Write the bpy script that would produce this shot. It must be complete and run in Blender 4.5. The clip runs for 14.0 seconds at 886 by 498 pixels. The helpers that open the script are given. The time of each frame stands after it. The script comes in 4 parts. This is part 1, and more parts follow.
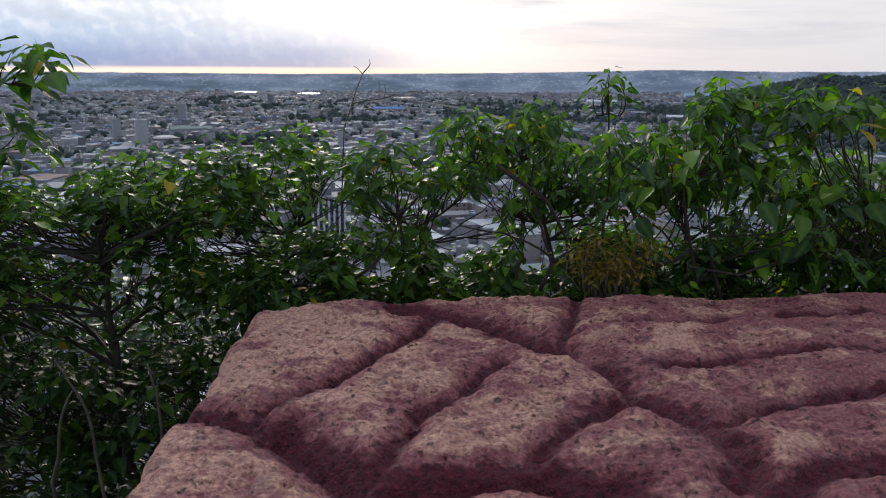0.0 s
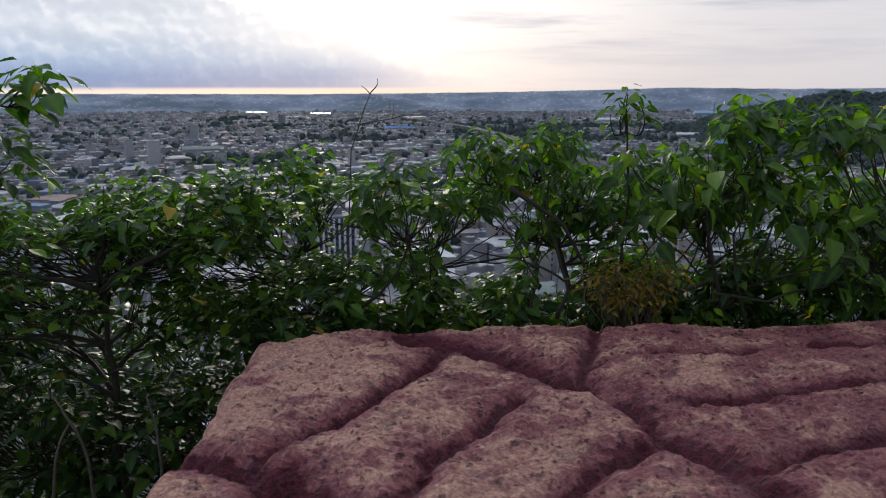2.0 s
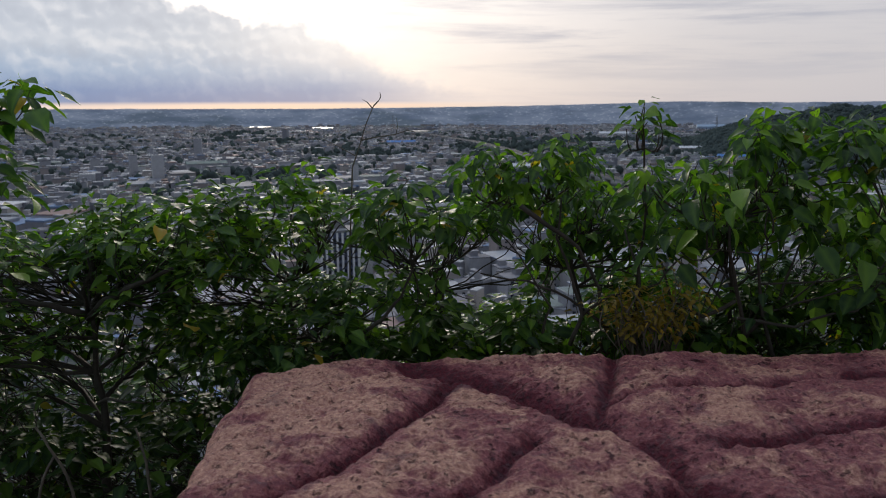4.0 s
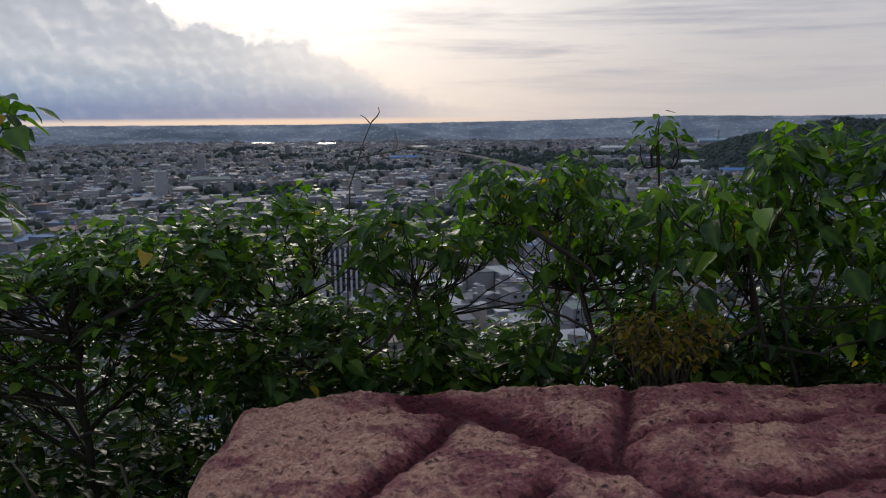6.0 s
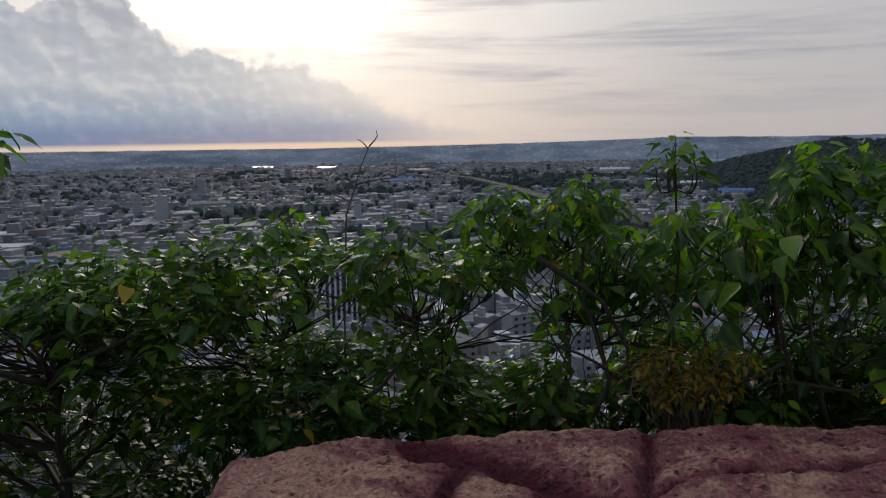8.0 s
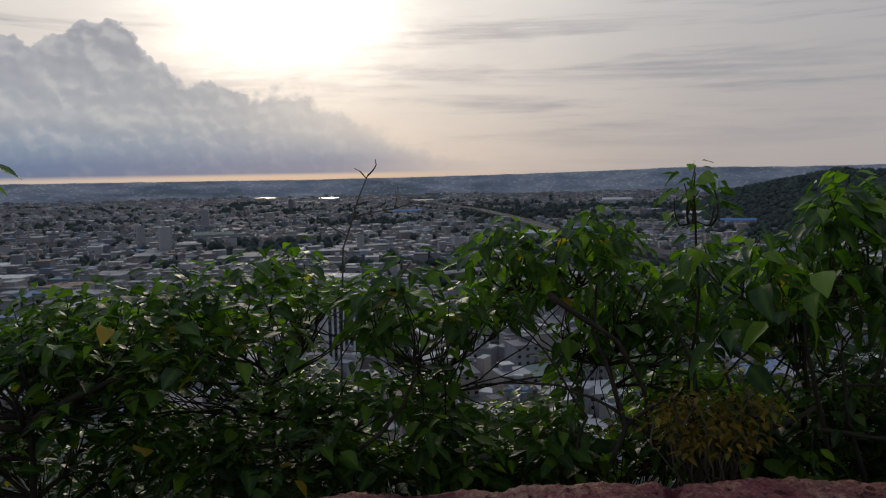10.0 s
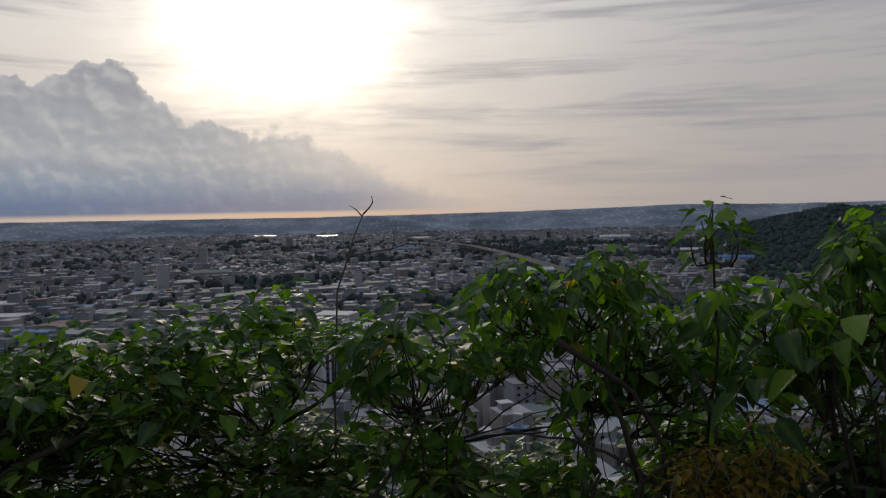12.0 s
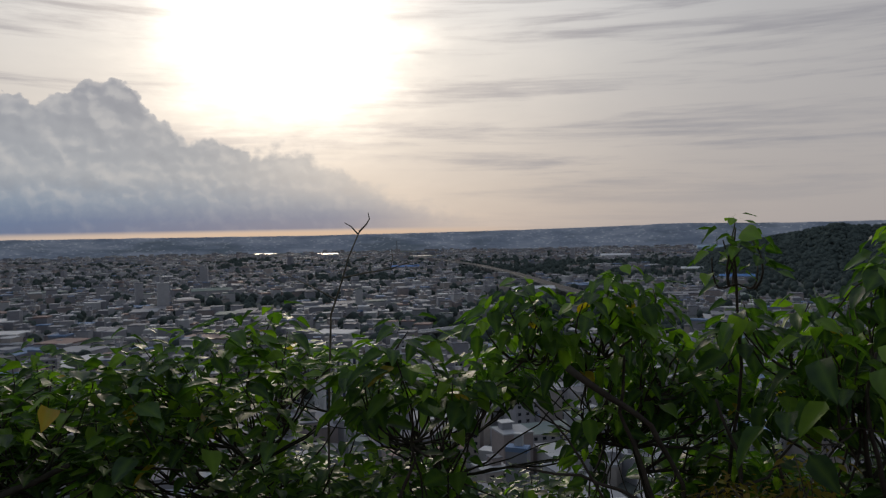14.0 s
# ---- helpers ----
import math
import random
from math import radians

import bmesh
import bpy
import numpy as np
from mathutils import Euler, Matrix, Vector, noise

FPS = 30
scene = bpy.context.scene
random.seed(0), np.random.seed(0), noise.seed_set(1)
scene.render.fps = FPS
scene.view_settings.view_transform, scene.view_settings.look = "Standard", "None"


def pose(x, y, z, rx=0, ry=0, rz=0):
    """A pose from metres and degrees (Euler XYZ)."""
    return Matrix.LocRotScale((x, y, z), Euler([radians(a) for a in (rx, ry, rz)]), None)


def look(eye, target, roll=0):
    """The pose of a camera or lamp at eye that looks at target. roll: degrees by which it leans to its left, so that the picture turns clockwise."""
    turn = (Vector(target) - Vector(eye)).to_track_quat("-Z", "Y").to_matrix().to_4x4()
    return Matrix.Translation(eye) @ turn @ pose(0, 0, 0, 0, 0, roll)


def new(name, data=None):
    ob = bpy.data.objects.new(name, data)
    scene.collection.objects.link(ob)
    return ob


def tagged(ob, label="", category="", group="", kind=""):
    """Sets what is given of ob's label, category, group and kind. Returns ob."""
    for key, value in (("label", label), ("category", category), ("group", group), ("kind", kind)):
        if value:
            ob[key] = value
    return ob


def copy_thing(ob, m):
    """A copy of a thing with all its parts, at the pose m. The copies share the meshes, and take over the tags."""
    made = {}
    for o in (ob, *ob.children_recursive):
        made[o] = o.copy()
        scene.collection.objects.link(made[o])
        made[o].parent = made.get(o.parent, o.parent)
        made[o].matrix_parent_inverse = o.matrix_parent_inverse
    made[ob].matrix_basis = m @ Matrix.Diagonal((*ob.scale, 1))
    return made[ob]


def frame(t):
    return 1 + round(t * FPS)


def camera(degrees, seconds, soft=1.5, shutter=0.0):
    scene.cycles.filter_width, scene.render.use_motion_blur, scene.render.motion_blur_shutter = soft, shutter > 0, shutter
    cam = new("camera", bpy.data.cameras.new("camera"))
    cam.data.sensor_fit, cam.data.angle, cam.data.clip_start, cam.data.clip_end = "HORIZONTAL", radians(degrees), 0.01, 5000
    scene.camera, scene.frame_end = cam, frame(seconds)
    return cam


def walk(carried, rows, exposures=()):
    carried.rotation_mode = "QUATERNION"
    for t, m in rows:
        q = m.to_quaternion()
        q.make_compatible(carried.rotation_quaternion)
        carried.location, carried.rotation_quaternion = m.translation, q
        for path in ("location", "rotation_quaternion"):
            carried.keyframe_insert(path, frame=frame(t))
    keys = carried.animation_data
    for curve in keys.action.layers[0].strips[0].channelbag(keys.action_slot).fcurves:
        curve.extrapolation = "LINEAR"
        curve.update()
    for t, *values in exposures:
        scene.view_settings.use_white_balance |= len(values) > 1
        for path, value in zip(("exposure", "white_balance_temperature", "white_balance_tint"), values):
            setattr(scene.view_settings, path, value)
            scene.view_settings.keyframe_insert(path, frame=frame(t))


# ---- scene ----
PATH = [
    (0, (0.013, -0.001, 1.601), (0.050, 1.949, 1.157), 0.30),
    (0.5, (0.013, 0.024, 1.600), (0.042, 1.976, 1.168), 0.30),
    (1, (0.024, 0.043, 1.600), (0.037, 1.998, 1.179), 0.04),
    (1.5, (0.018, 0.069, 1.601), (0.029, 2.027, 1.193), -0.08),
    (2, (0.012, 0.096, 1.601), (0.022, 2.056, 1.204), -0.11),
    (2.5, (0.013, 0.126, 1.601), (0.017, 2.087, 1.210), -0.11),
    (3, (0.008, 0.154, 1.600), (0.012, 2.117, 1.218), -0.13),
    (5.5, (0.003, 0.301, 1.601), (-0.001, 2.273, 1.268), -0.49),
    (6, (0.004, 0.328, 1.601), (-0.001, 2.302, 1.277), -0.54),
    (6.5, (0.003, 0.358, 1.602), (-0.001, 2.333, 1.288), -0.69),
    (7, (0.001, 0.386, 1.603), (-0.002, 2.363, 1.299), -0.80),
    (7.5, (-0.001, 0.416, 1.603), (-0.004, 2.395, 1.314), -0.88),
    (8, (-0.002, 0.450, 1.603), (-0.007, 2.432, 1.337), -0.95),
    (10.5, (-0.004, 0.590, 1.600), (-0.015, 2.583, 1.434), -1.07),
    (11, (-0.007, 0.616, 1.600), (-0.015, 2.611, 1.459), -1.11),
    (11.5, (-0.008, 0.642, 1.601), (-0.013, 2.639, 1.489), -1.17),
    (12, (-0.009, 0.669, 1.601), (-0.013, 2.667, 1.511), -1.18),
    (12.5, (-0.010, 0.697, 1.600), (-0.014, 2.696, 1.526), -1.18),
    (13, (-0.011, 0.726, 1.600), (-0.014, 2.725, 1.536), -1.17),
    (13.5, (-0.010, 0.750, 1.601), (-0.015, 2.750, 1.547), -1.17),
    (14, (-0.011, 0.775, 1.600), (-0.016, 2.774, 1.558), -1.07),
]
cam = camera(60, 14.0, soft=1.0)
walk(cam, [(t, look(e, g, r)) for t, e, g, r in PATH],
     exposures=[(0.0, 0.72, 6050, 11.8), (1.5, 0.6, 6050, 11.8), (3.0, 0.42, 6100, 11.8), (5.5, 0.15, 6150, 11.8), (8.0, -0.03, 6250, 11.4), (10.5, -0.35, 6400, 11.4), (12.0, -0.38, 6450, 11.4), (14.0, -0.34, 6450, 11.4)])
cam.data.dof.use_dof, cam.data.dof.focus_distance, cam.data.dof.aperture_fstop = True, 2.3, 8.5

PLAIN = -90.0
SUN_AZ, SUN_EL = -11.5, 14.0


# ---- node helpers ----
class Nodes:
    """Short hand for building node trees."""

    def __init__(self, tree):
        self.tree = tree
        tree.nodes.clear()

    def add(self, kind, **sets):
        n = self.tree.nodes.new(kind)
        for key, value in sets.items():
            if key == "op":
                n.operation = value
            elif key == "blend":
                n.blend_type = value
        return n

    def put(self, socket, value):
        if isinstance(value, bpy.types.NodeSocket):
            self.tree.links.new(value, socket)
        elif value is not None:
            socket.default_value = value

    def math(self, op, a, b=None, c=None, clamp=False):
        n = self.add("ShaderNodeMath", op=op)
        n.use_clamp = clamp
        for s, v in zip(n.inputs, (a, b, c)):
            self.put(s, v)
        return n.outputs[0]

    def remap(self, v, a, b, c=0.0, d=1.0, smooth=False):
        n = self.add("ShaderNodeMapRange")
        n.interpolation_type = "SMOOTHSTEP" if smooth else "LINEAR"
        for s, x in zip(n.inputs, (v, a, b, c, d)):
            self.put(s, x)
        return n.outputs[0]

    def mix(self, f, a, b, blend="MIX"):
        n = self.add("ShaderNodeMix")
        n.data_type, n.blend_type = "RGBA", blend
        self.put(n.inputs[0], f)
        self.put(n.inputs[6], a)
        self.put(n.inputs[7], b)
        return n.outputs[2]

    def noise(self, vec, scale, detail=4.0, rough=0.55, out=0, distort=0.0):
        n = self.add("ShaderNodeTexNoise")
        self.put(n.inputs["Vector"], vec)
        self.put(n.inputs["Scale"], scale)
        self.put(n.inputs["Detail"], detail)
        self.put(n.inputs["Roughness"], rough)
        self.put(n.inputs["Distortion"], distort)
        return n.outputs[out]

    def vec(self, x, y, z):
        n = self.add("ShaderNodeCombineXYZ")
        for s, v in zip(n.inputs, (x, y, z)):
            self.put(s, v)
        return n.outputs[0]

    def ramp(self, f, *stops):
        n = self.add("ShaderNodeValToRGB")
        e = n.color_ramp.elements
        while len(e) < len(stops):
            e.new(0.5)
        for item, (p, col) in zip(e, stops):
            item.position, item.color = p, (*col, 1)
        self.put(n.inputs[0], f)
        return n.outputs[0]

    def curve(self, v, pairs):
        n = self.add("ShaderNodeFloatCurve")
        c = n.mapping.curves[0]
        for i, (x, y) in enumerate(pairs):
            if i < 2:
                c.points[i].location = (x, y)
            else:
                c.points.new(x, y)
        n.mapping.update()
        self.put(n.inputs["Value"], v)
        return n.outputs[0]


def rgb(r, g, b):
    return (r, g, b, 1.0)


# ---- world and sun ----
def build_world():
    w = bpy.data.worlds.new("evening_sky")
    scene.world = w
    w.use_nodes = True
    n = Nodes(w.node_tree)
    coord = n.add("ShaderNodeTexCoord").outputs["Generated"]
    sep = n.add("ShaderNodeSeparateXYZ")
    n.put(sep.inputs[0], coord)
    x, y, z = sep.outputs
    az = n.math("MULTIPLY", n.math("ARCTAN2", x, y), 180 / math.pi)
    el = n.math("MULTIPLY", n.math("ARCSINE", z), 180 / math.pi)
    flat = n.vec(az, el, 0.0)

    # clear part behind the clouds
    sky = n.add("ShaderNodeTexSky")
    sky.sky_type, sky.sun_disc = "NISHITA", False
    sky.sun_elevation, sky.sun_rotation = radians(SUN_EL), radians(SUN_AZ)
    nishita = n.mix(1.0, sky.outputs[0], rgb(0.10, 0.10, 0.10), "MULTIPLY")

    # high veil, warm near the sun and cooler above and behind
    veil = n.ramp(n.remap(el, -2, 50), (0.0, (0.50, 0.43, 0.40)), (0.10, (0.60, 0.53, 0.48)), (0.28, (0.70, 0.68, 0.65)), (0.6, (0.76, 0.83, 0.92)), (1.0, (0.70, 0.84, 1.02)))
    streak_at = n.vec(n.math("MULTIPLY", az, 0.034), n.math("ADD", n.math("MULTIPLY", el, 0.50), n.math("MULTIPLY", az, 0.004)), 3.0)
    streak = n.noise(streak_at, 1.25, 7.0, 0.62, distort=0.25)
    streak = n.remap(streak, 0.45, 0.66, 0.0, 1.0, True)
    streak = n.math("MULTIPLY", streak, n.remap(el, 1.5, 5.0, 0.35, 1.0, True))
    veil = n.mix(n.math("MULTIPLY", streak, 0.85), veil, rgb(0.30, 0.30, 0.345))
    veil = n.mix(n.remap(az, 2, 30, 0.0, 0.55, True), veil, rgb(0.44, 0.43, 0.44))

    # glow of the veiled sun
    sun = Vector((math.sin(radians(SUN_AZ)) * math.cos(radians(SUN_EL)), math.cos(radians(SUN_AZ)) * math.cos(radians(SUN_EL)), math.sin(radians(SUN_EL))))
    across = n.math("MULTIPLY", n.math("SUBTRACT", az, SUN_AZ), 0.76)
    off = n.math("SQRT", n.math("ADD", n.math("POWER", across, 2.0), n.math("POWER", n.math("SUBTRACT", el, SUN_EL), 2.0)))
    wob = n.noise(n.vec(n.math("MULTIPLY", az, 0.10), n.math("MULTIPLY", el, 0.30), 0.0), 1.0, 5.0, 0.6)
    off = n.math("ADD", off, n.math("MULTIPLY", n.math("SUBTRACT", wob, 0.5), 7.5))
    wide = n.math("POWER", 2.718, n.math("MULTIPLY", n.math("POWER", n.math("DIVIDE", n.math("MAXIMUM", off, 0.0), 14.0), 2.0), -1.0))
    core = n.math("POWER", 2.718, n.math("MULTIPLY", n.math("POWER", n.math("DIVIDE", n.math("MAXIMUM", off, 0.0), 4.3), 2.0), -1.0))
    veil = n.mix(1.0, veil, n.mix(wide, rgb(0, 0, 0), rgb(0.55, 0.47, 0.36)), "ADD")
    veil = n.mix(1.0, veil, n.mix(core, rgb(0, 0, 0), rgb(4.5, 4.0, 3.2)), "ADD")

    # the bank of heaped cloud low over the sea
    top = n.curve(n.remap(az, -60, 60), [(0.0, 0.36), (1.0, 0.0), (0.16, 0.52), (0.252, 0.50), (0.280, 0.50), (0.295, 0.555), (0.312, 0.55), (0.327, 0.46), (0.338, 0.40),
                                         (0.363, 0.375), (0.386, 0.345), (0.405, 0.350), (0.420, 0.335), (0.4325, 0.305), (0.4525, 0.24), (0.47, 0.19), (0.50, 0.135), (0.54, 0.07), (0.60, 0.0)])
    top = n.math("MULTIPLY", top, 20.0)
    fine = n.noise(n.vec(az, n.math("MULTIPLY", el, 0.8), 0.0), 1.5, 5.0, 0.62)
    drift = n.math("MULTIPLY", n.math("SUBTRACT", n.noise(flat, 0.9, 3.0, 0.6), 0.5), 0.9)

    def puffs(freq, dx, dy):
        """Round heads of cloud over the whole face of the bank."""
        cell = n.add("ShaderNodeTexVoronoi")
        cell.feature = "SMOOTH_F1"
        n.put(cell.inputs["Vector"], n.vec(n.math("ADD", n.math("ADD", az, drift), dx), n.math("MULTIPLY", n.math("ADD", n.math("ADD", el, drift), dy), 1.25), 1.7))
        cell.inputs["Scale"].default_value = freq
        cell.inputs["Smoothness"].default_value = 0.22
        return n.math("SUBTRACT", 0.45, cell.outputs["Distance"])
    big, mid, small = puffs(0.42, 0.0, 0.0), puffs(1.0, 0.0, 0.0), puffs(2.4, 0.0, 0.0)
    depth = n.math("SUBTRACT", top, el)
    depth = n.math("ADD", depth, n.math("ADD", n.math("MULTIPLY", big, 1.5), n.math("ADD", n.math("MULTIPLY", mid, 0.8), n.math("MULTIPLY", small, 0.35))))
    depth = n.math("ADD", depth, n.math("MULTIPLY", n.math("SUBTRACT", fine, 0.5), 0.5))
    depth = n.math("SUBTRACT", depth, 0.25)
    edge = n.remap(az, -24, -3, 0.22, 1.5, True)
    heap = n.remap(n.math("DIVIDE", depth, edge), 0.0, 1.0, 0.0, 1.0, True)
    heap = n.math("MULTIPLY", heap, n.remap(el, 0.12, 0.55, 0.0, 1.0, True))
    heap = n.math("MULTIPLY", heap, n.remap(az, -10, 5, 1.0, 0.0, True))
    thin = n.remap(az, -19, -4, 0.0, 1.0, True)
    heap = n.math("MULTIPLY", heap, n.math("SUBTRACT", 1.0, n.math("MULTIPLY", thin, n.remap(el, 1.4, 3.6, 0.10, 0.45, True))))
    body = n.ramp(n.remap(n.math("ADD", el, n.math("MULTIPLY", n.math("SUBTRACT", fine, 0.5), 0.9)), 0.2, 10.0),
                  (0.0, (0.100, 0.180, 0.335)), (0.10, (0.108, 0.200, 0.365)), (0.24, (0.25, 0.335, 0.45)), (0.42, (0.43, 0.465, 0.51)), (0.75, (0.43, 0.45, 0.485)), (1.0, (0.39, 0.405, 0.445)))
    # relief of the heads: the side towards the sun is lighter
    lit = n.math("ADD", n.math("MULTIPLY", n.math("SUBTRACT", puffs(0.42, -0.7, -0.7), big), 1.0), n.math("MULTIPLY", n.math("SUBTRACT", puffs(1.0, -0.3, -0.35), mid), 0.8))
    lit = n.math("MULTIPLY", lit, n.remap(el, 1.5, 4.0, 0.15, 1.0, True))
    body = n.mix(n.remap(lit, 0.0, -0.6, 0.0, 0.6), body, rgb(0.66, 0.65, 0.64))
    body = n.mix(n.remap(lit, 0.0, 0.6, 0.0, 0.38), body, n.mix(1.0, body, rgb(0.70, 0.72, 0.77), "MULTIPLY"))
    # thin bright rim towards the sun
    rim = n.math("MULTIPLY", n.remap(depth, 0.05, 0.75, 1.0, 0.0, True), n.remap(az, -34, -16, 0.15, 0.7, True))
    body = n.mix(n.math("MULTIPLY", rim, n.remap(el, 2.5, 6.0, 0.0, 1.0, True)), body, rgb(0.82, 0.78, 0.74))
    col = n.mix(heap, veil, body)
    # clear strip of evening light along the horizon under the bank
    strip = n.math("MULTIPLY", n.remap(el, 0.15, 0.55, 1.0, 0.0, True), n.remap(az, -34, -10, 0.2, 1.0, True))
    strip = n.math("MULTIPLY", strip, n.remap(az, -6, 9, 1.0, 0.0, True))
    col = n.mix(n.math("MULTIPLY", strip, 0.85), col, rgb(0.68, 0.50, 0.38))
    # darker sky behind the viewer
    col = n.mix(n.remap(y, -0.5, 0.55, 0.9, 0.0, True), col, rgb(0.20, 0.22, 0.27))
    col = n.mix(0.97, nishita, col)
    bg = n.add("ShaderNodeBackground")
    n.put(bg.inputs[0], col)
    bg.inputs[1].default_value = 1.0
    out = n.add("ShaderNodeOutputWorld")
    n.put(out.inputs[0], bg.outputs[0])
    lamp = new("sun", bpy.data.lights.new("sun", "SUN"))
    lamp.data.energy, lamp.data.angle, lamp.data.color = 1.1, radians(12), (1.0, 0.86, 0.68)
    lamp.matrix_world = look(sun * 50, (0, 0, 0))


build_world()


# ---- materials ----
def surface(name):
    m = bpy.data.materials.new(name)
    m.use_nodes = True
    n = Nodes(m.node_tree)
    p = n.add("ShaderNodeBsdfPrincipled")
    out = n.add("ShaderNodeOutputMaterial")
    n.put(out.inputs[0], p.outputs[0])
    return m, n, p, out


def any_random(n):
    """One number per object and per loose piece."""
    a = n.add("ShaderNodeObjectInfo").outputs["Random"]
    b = n.add("ShaderNodeNewGeometry").outputs["Random Per Island"]
    return n.math("FRACT", n.math("ADD", a, b))


def obj_coord(n):
    return n.add("ShaderNodeTexCoord").outputs["Object"]


def bump(n, p, height, strength, distance):
    b = n.add("ShaderNodeBump")
    n.put(b.inputs["Height"], height)
    b.inputs["Strength"].default_value, b.inputs["Distance"].default_value = strength, distance
    n.put(p.inputs["Normal"], b.outputs[0])


def leaf_material(name, dark, mid, light, odd, odd_share, through_light=0.35):
    m, n, p, out = surface(name)
    r = any_random(n)
    at = obj_coord(n)
    col = n.ramp(r, (0.0, dark), (0.30, dark), (0.68, mid), (0.98, light))
    col = n.mix(n.math("GREATER_THAN", r, 1.0 - odd_share), col, rgb(*odd))
    mott = n.noise(at, 60.0, 3.0)
    col = n.mix(n.remap(mott, 0.35, 0.7, 0.0, 0.35), col, n.mix(0.5, col, rgb(0.05, 0.06, 0.02)))
    uv = n.add("ShaderNodeAttribute")
    uv.attribute_name = "vein"
    col = n.mix(n.math("MULTIPLY", uv.outputs["Fac"], 0.18), col, rgb(*[c * 1.7 for c in light]))
    n.put(p.inputs["Base Color"], col)
    p.inputs["Roughness"].default_value = 0.46
    p.inputs["Specular IOR Level"].default_value = 0.27
    bump(n, p, mott, 0.25, 0.002)
    tr = n.add("ShaderNodeBsdfTranslucent")
    n.put(tr.inputs[0], n.mix(1.0, col, rgb(1.9, 2.3, 0.6), "MULTIPLY"))
    mixer = n.add("ShaderNodeMixShader")
    mixer.inputs[0].default_value = through_light
    n.put(mixer.inputs[1], p.outputs[0])
    n.put(mixer.inputs[2], tr.outputs[0])
    n.put(out.inputs[0], mixer.outputs[0])
    return m


LEAF = leaf_material("leaf_green", (0.018, 0.050, 0.016), (0.050, 0.112, 0.020), (0.160, 0.270, 0.024), (0.42, 0.27, 0.02), 0.010, 0.37)
LEAF_SMALL = leaf_material("leaf_small", (0.012, 0.036, 0.014), (0.030, 0.072, 0.018), (0.095, 0.170, 0.020), (0.30, 0.24, 0.03), 0.006, 0.24)
LEAF_RUSTY = leaf_material("leaf_rusty", (0.17, 0.11, 0.02), (0.27, 0.17, 0.025), (0.22, 0.21, 0.03), (0.35, 0.2, 0.02), 0.08)


def bark_material(name, a, b):
    m, n, p, out = surface(name)
    at = obj_coord(n)
    f = n.noise(at, 35.0, 6.0, 0.65)
    big = n.noise(at, 6.0, 3.0)
    col = n.ramp(f, (0.3, a), (0.7, b))
    col = n.mix(n.remap(big, 0.4, 0.7, 0.0, 0.5), col, rgb(0.055, 0.058, 0.038))
    n.put(p.inputs["Base Color"], col)
    p.inputs["Roughness"].default_value = 0.85
    bump(n, p, f, 0.6, 0.004)
    return m


BARK = bark_material("bark_dark", (0.020, 0.016, 0.011), (0.065, 0.052, 0.038))
BARK_PALE = bark_material("bark_pale", (0.10, 0.085, 0.06), (0.23, 0.20, 0.15))


def rock_material():
    m, n, p, out = surface("red_stone")
    at = obj_coord(n)
    worn_lit = n.add("ShaderNodeAttribute")
    worn_lit.attribute_name = "worn_lit"
    grain = n.noise(at, 120.0, 5.0, 0.65)
    spots = n.noise(at, 38.0, 5.0, 0.66)
    broad = n.noise(at, 6.0, 4.0, 0.6)
    red = n.ramp(grain, (0.3, (0.050, 0.004, 0.010)), (0.55, (0.120, 0.013, 0.024)), (0.75, (0.21, 0.036, 0.045)))
    mauve = n.ramp(grain, (0.3, (0.135, 0.030, 0.040)), (0.5, (0.265, 0.080, 0.083)), (0.7, (0.43, 0.175, 0.155)))
    pale = n.ramp(grain, (0.3, (0.33, 0.135, 0.10)), (0.5, (0.58, 0.30, 0.205)), (0.7, (0.80, 0.50, 0.33)))
    # this attribute holds real wear and the painted sunlight of the left side
    lift = n.math("ADD", worn_lit.outputs["Fac"], n.math("MULTIPLY", n.math("SUBTRACT", spots, 0.5), 0.9))
    col = n.mix(n.remap(lift, 0.20, 0.48, 0.0, 1.0, True), red, mauve)
    high = n.math("ADD", lift, n.math("MULTIPLY", n.math("SUBTRACT", broad, 0.5), 0.8))
    col = n.mix(n.remap(high, 0.55, 0.86, 0.0, 0.85, True), col, pale)
    soot = n.noise(at, 14.0, 5.0, 0.7, distort=0.4)
    col = n.mix(n.remap(soot, 0.55, 0.68, 0.0, 0.5), col, rgb(0.085, 0.050, 0.060))
    pits = n.noise(at, 62.0, 5.0, 0.7)
    col = n.mix(n.remap(pits, 0.55, 0.68, 0.0, 0.85), col, rgb(0.060, 0.014, 0.022))
    n.put(p.inputs["Base Color"], col)
    n.put(p.inputs["Roughness"], n.remap(grain, 0.3, 0.7, 0.5, 0.8))
    p.inputs["Specular IOR Level"].default_value = 0.35
    relief = n.math("ADD", n.math("MULTIPLY", grain, 0.5), n.math("MULTIPLY", spots, 1.3))
    relief = n.math("SUBTRACT", relief, n.math("MULTIPLY", n.remap(pits, 0.58, 0.70), 0.6))
    bump(n, p, relief, 1.0, 0.012)
    return m


ROCK = rock_material()


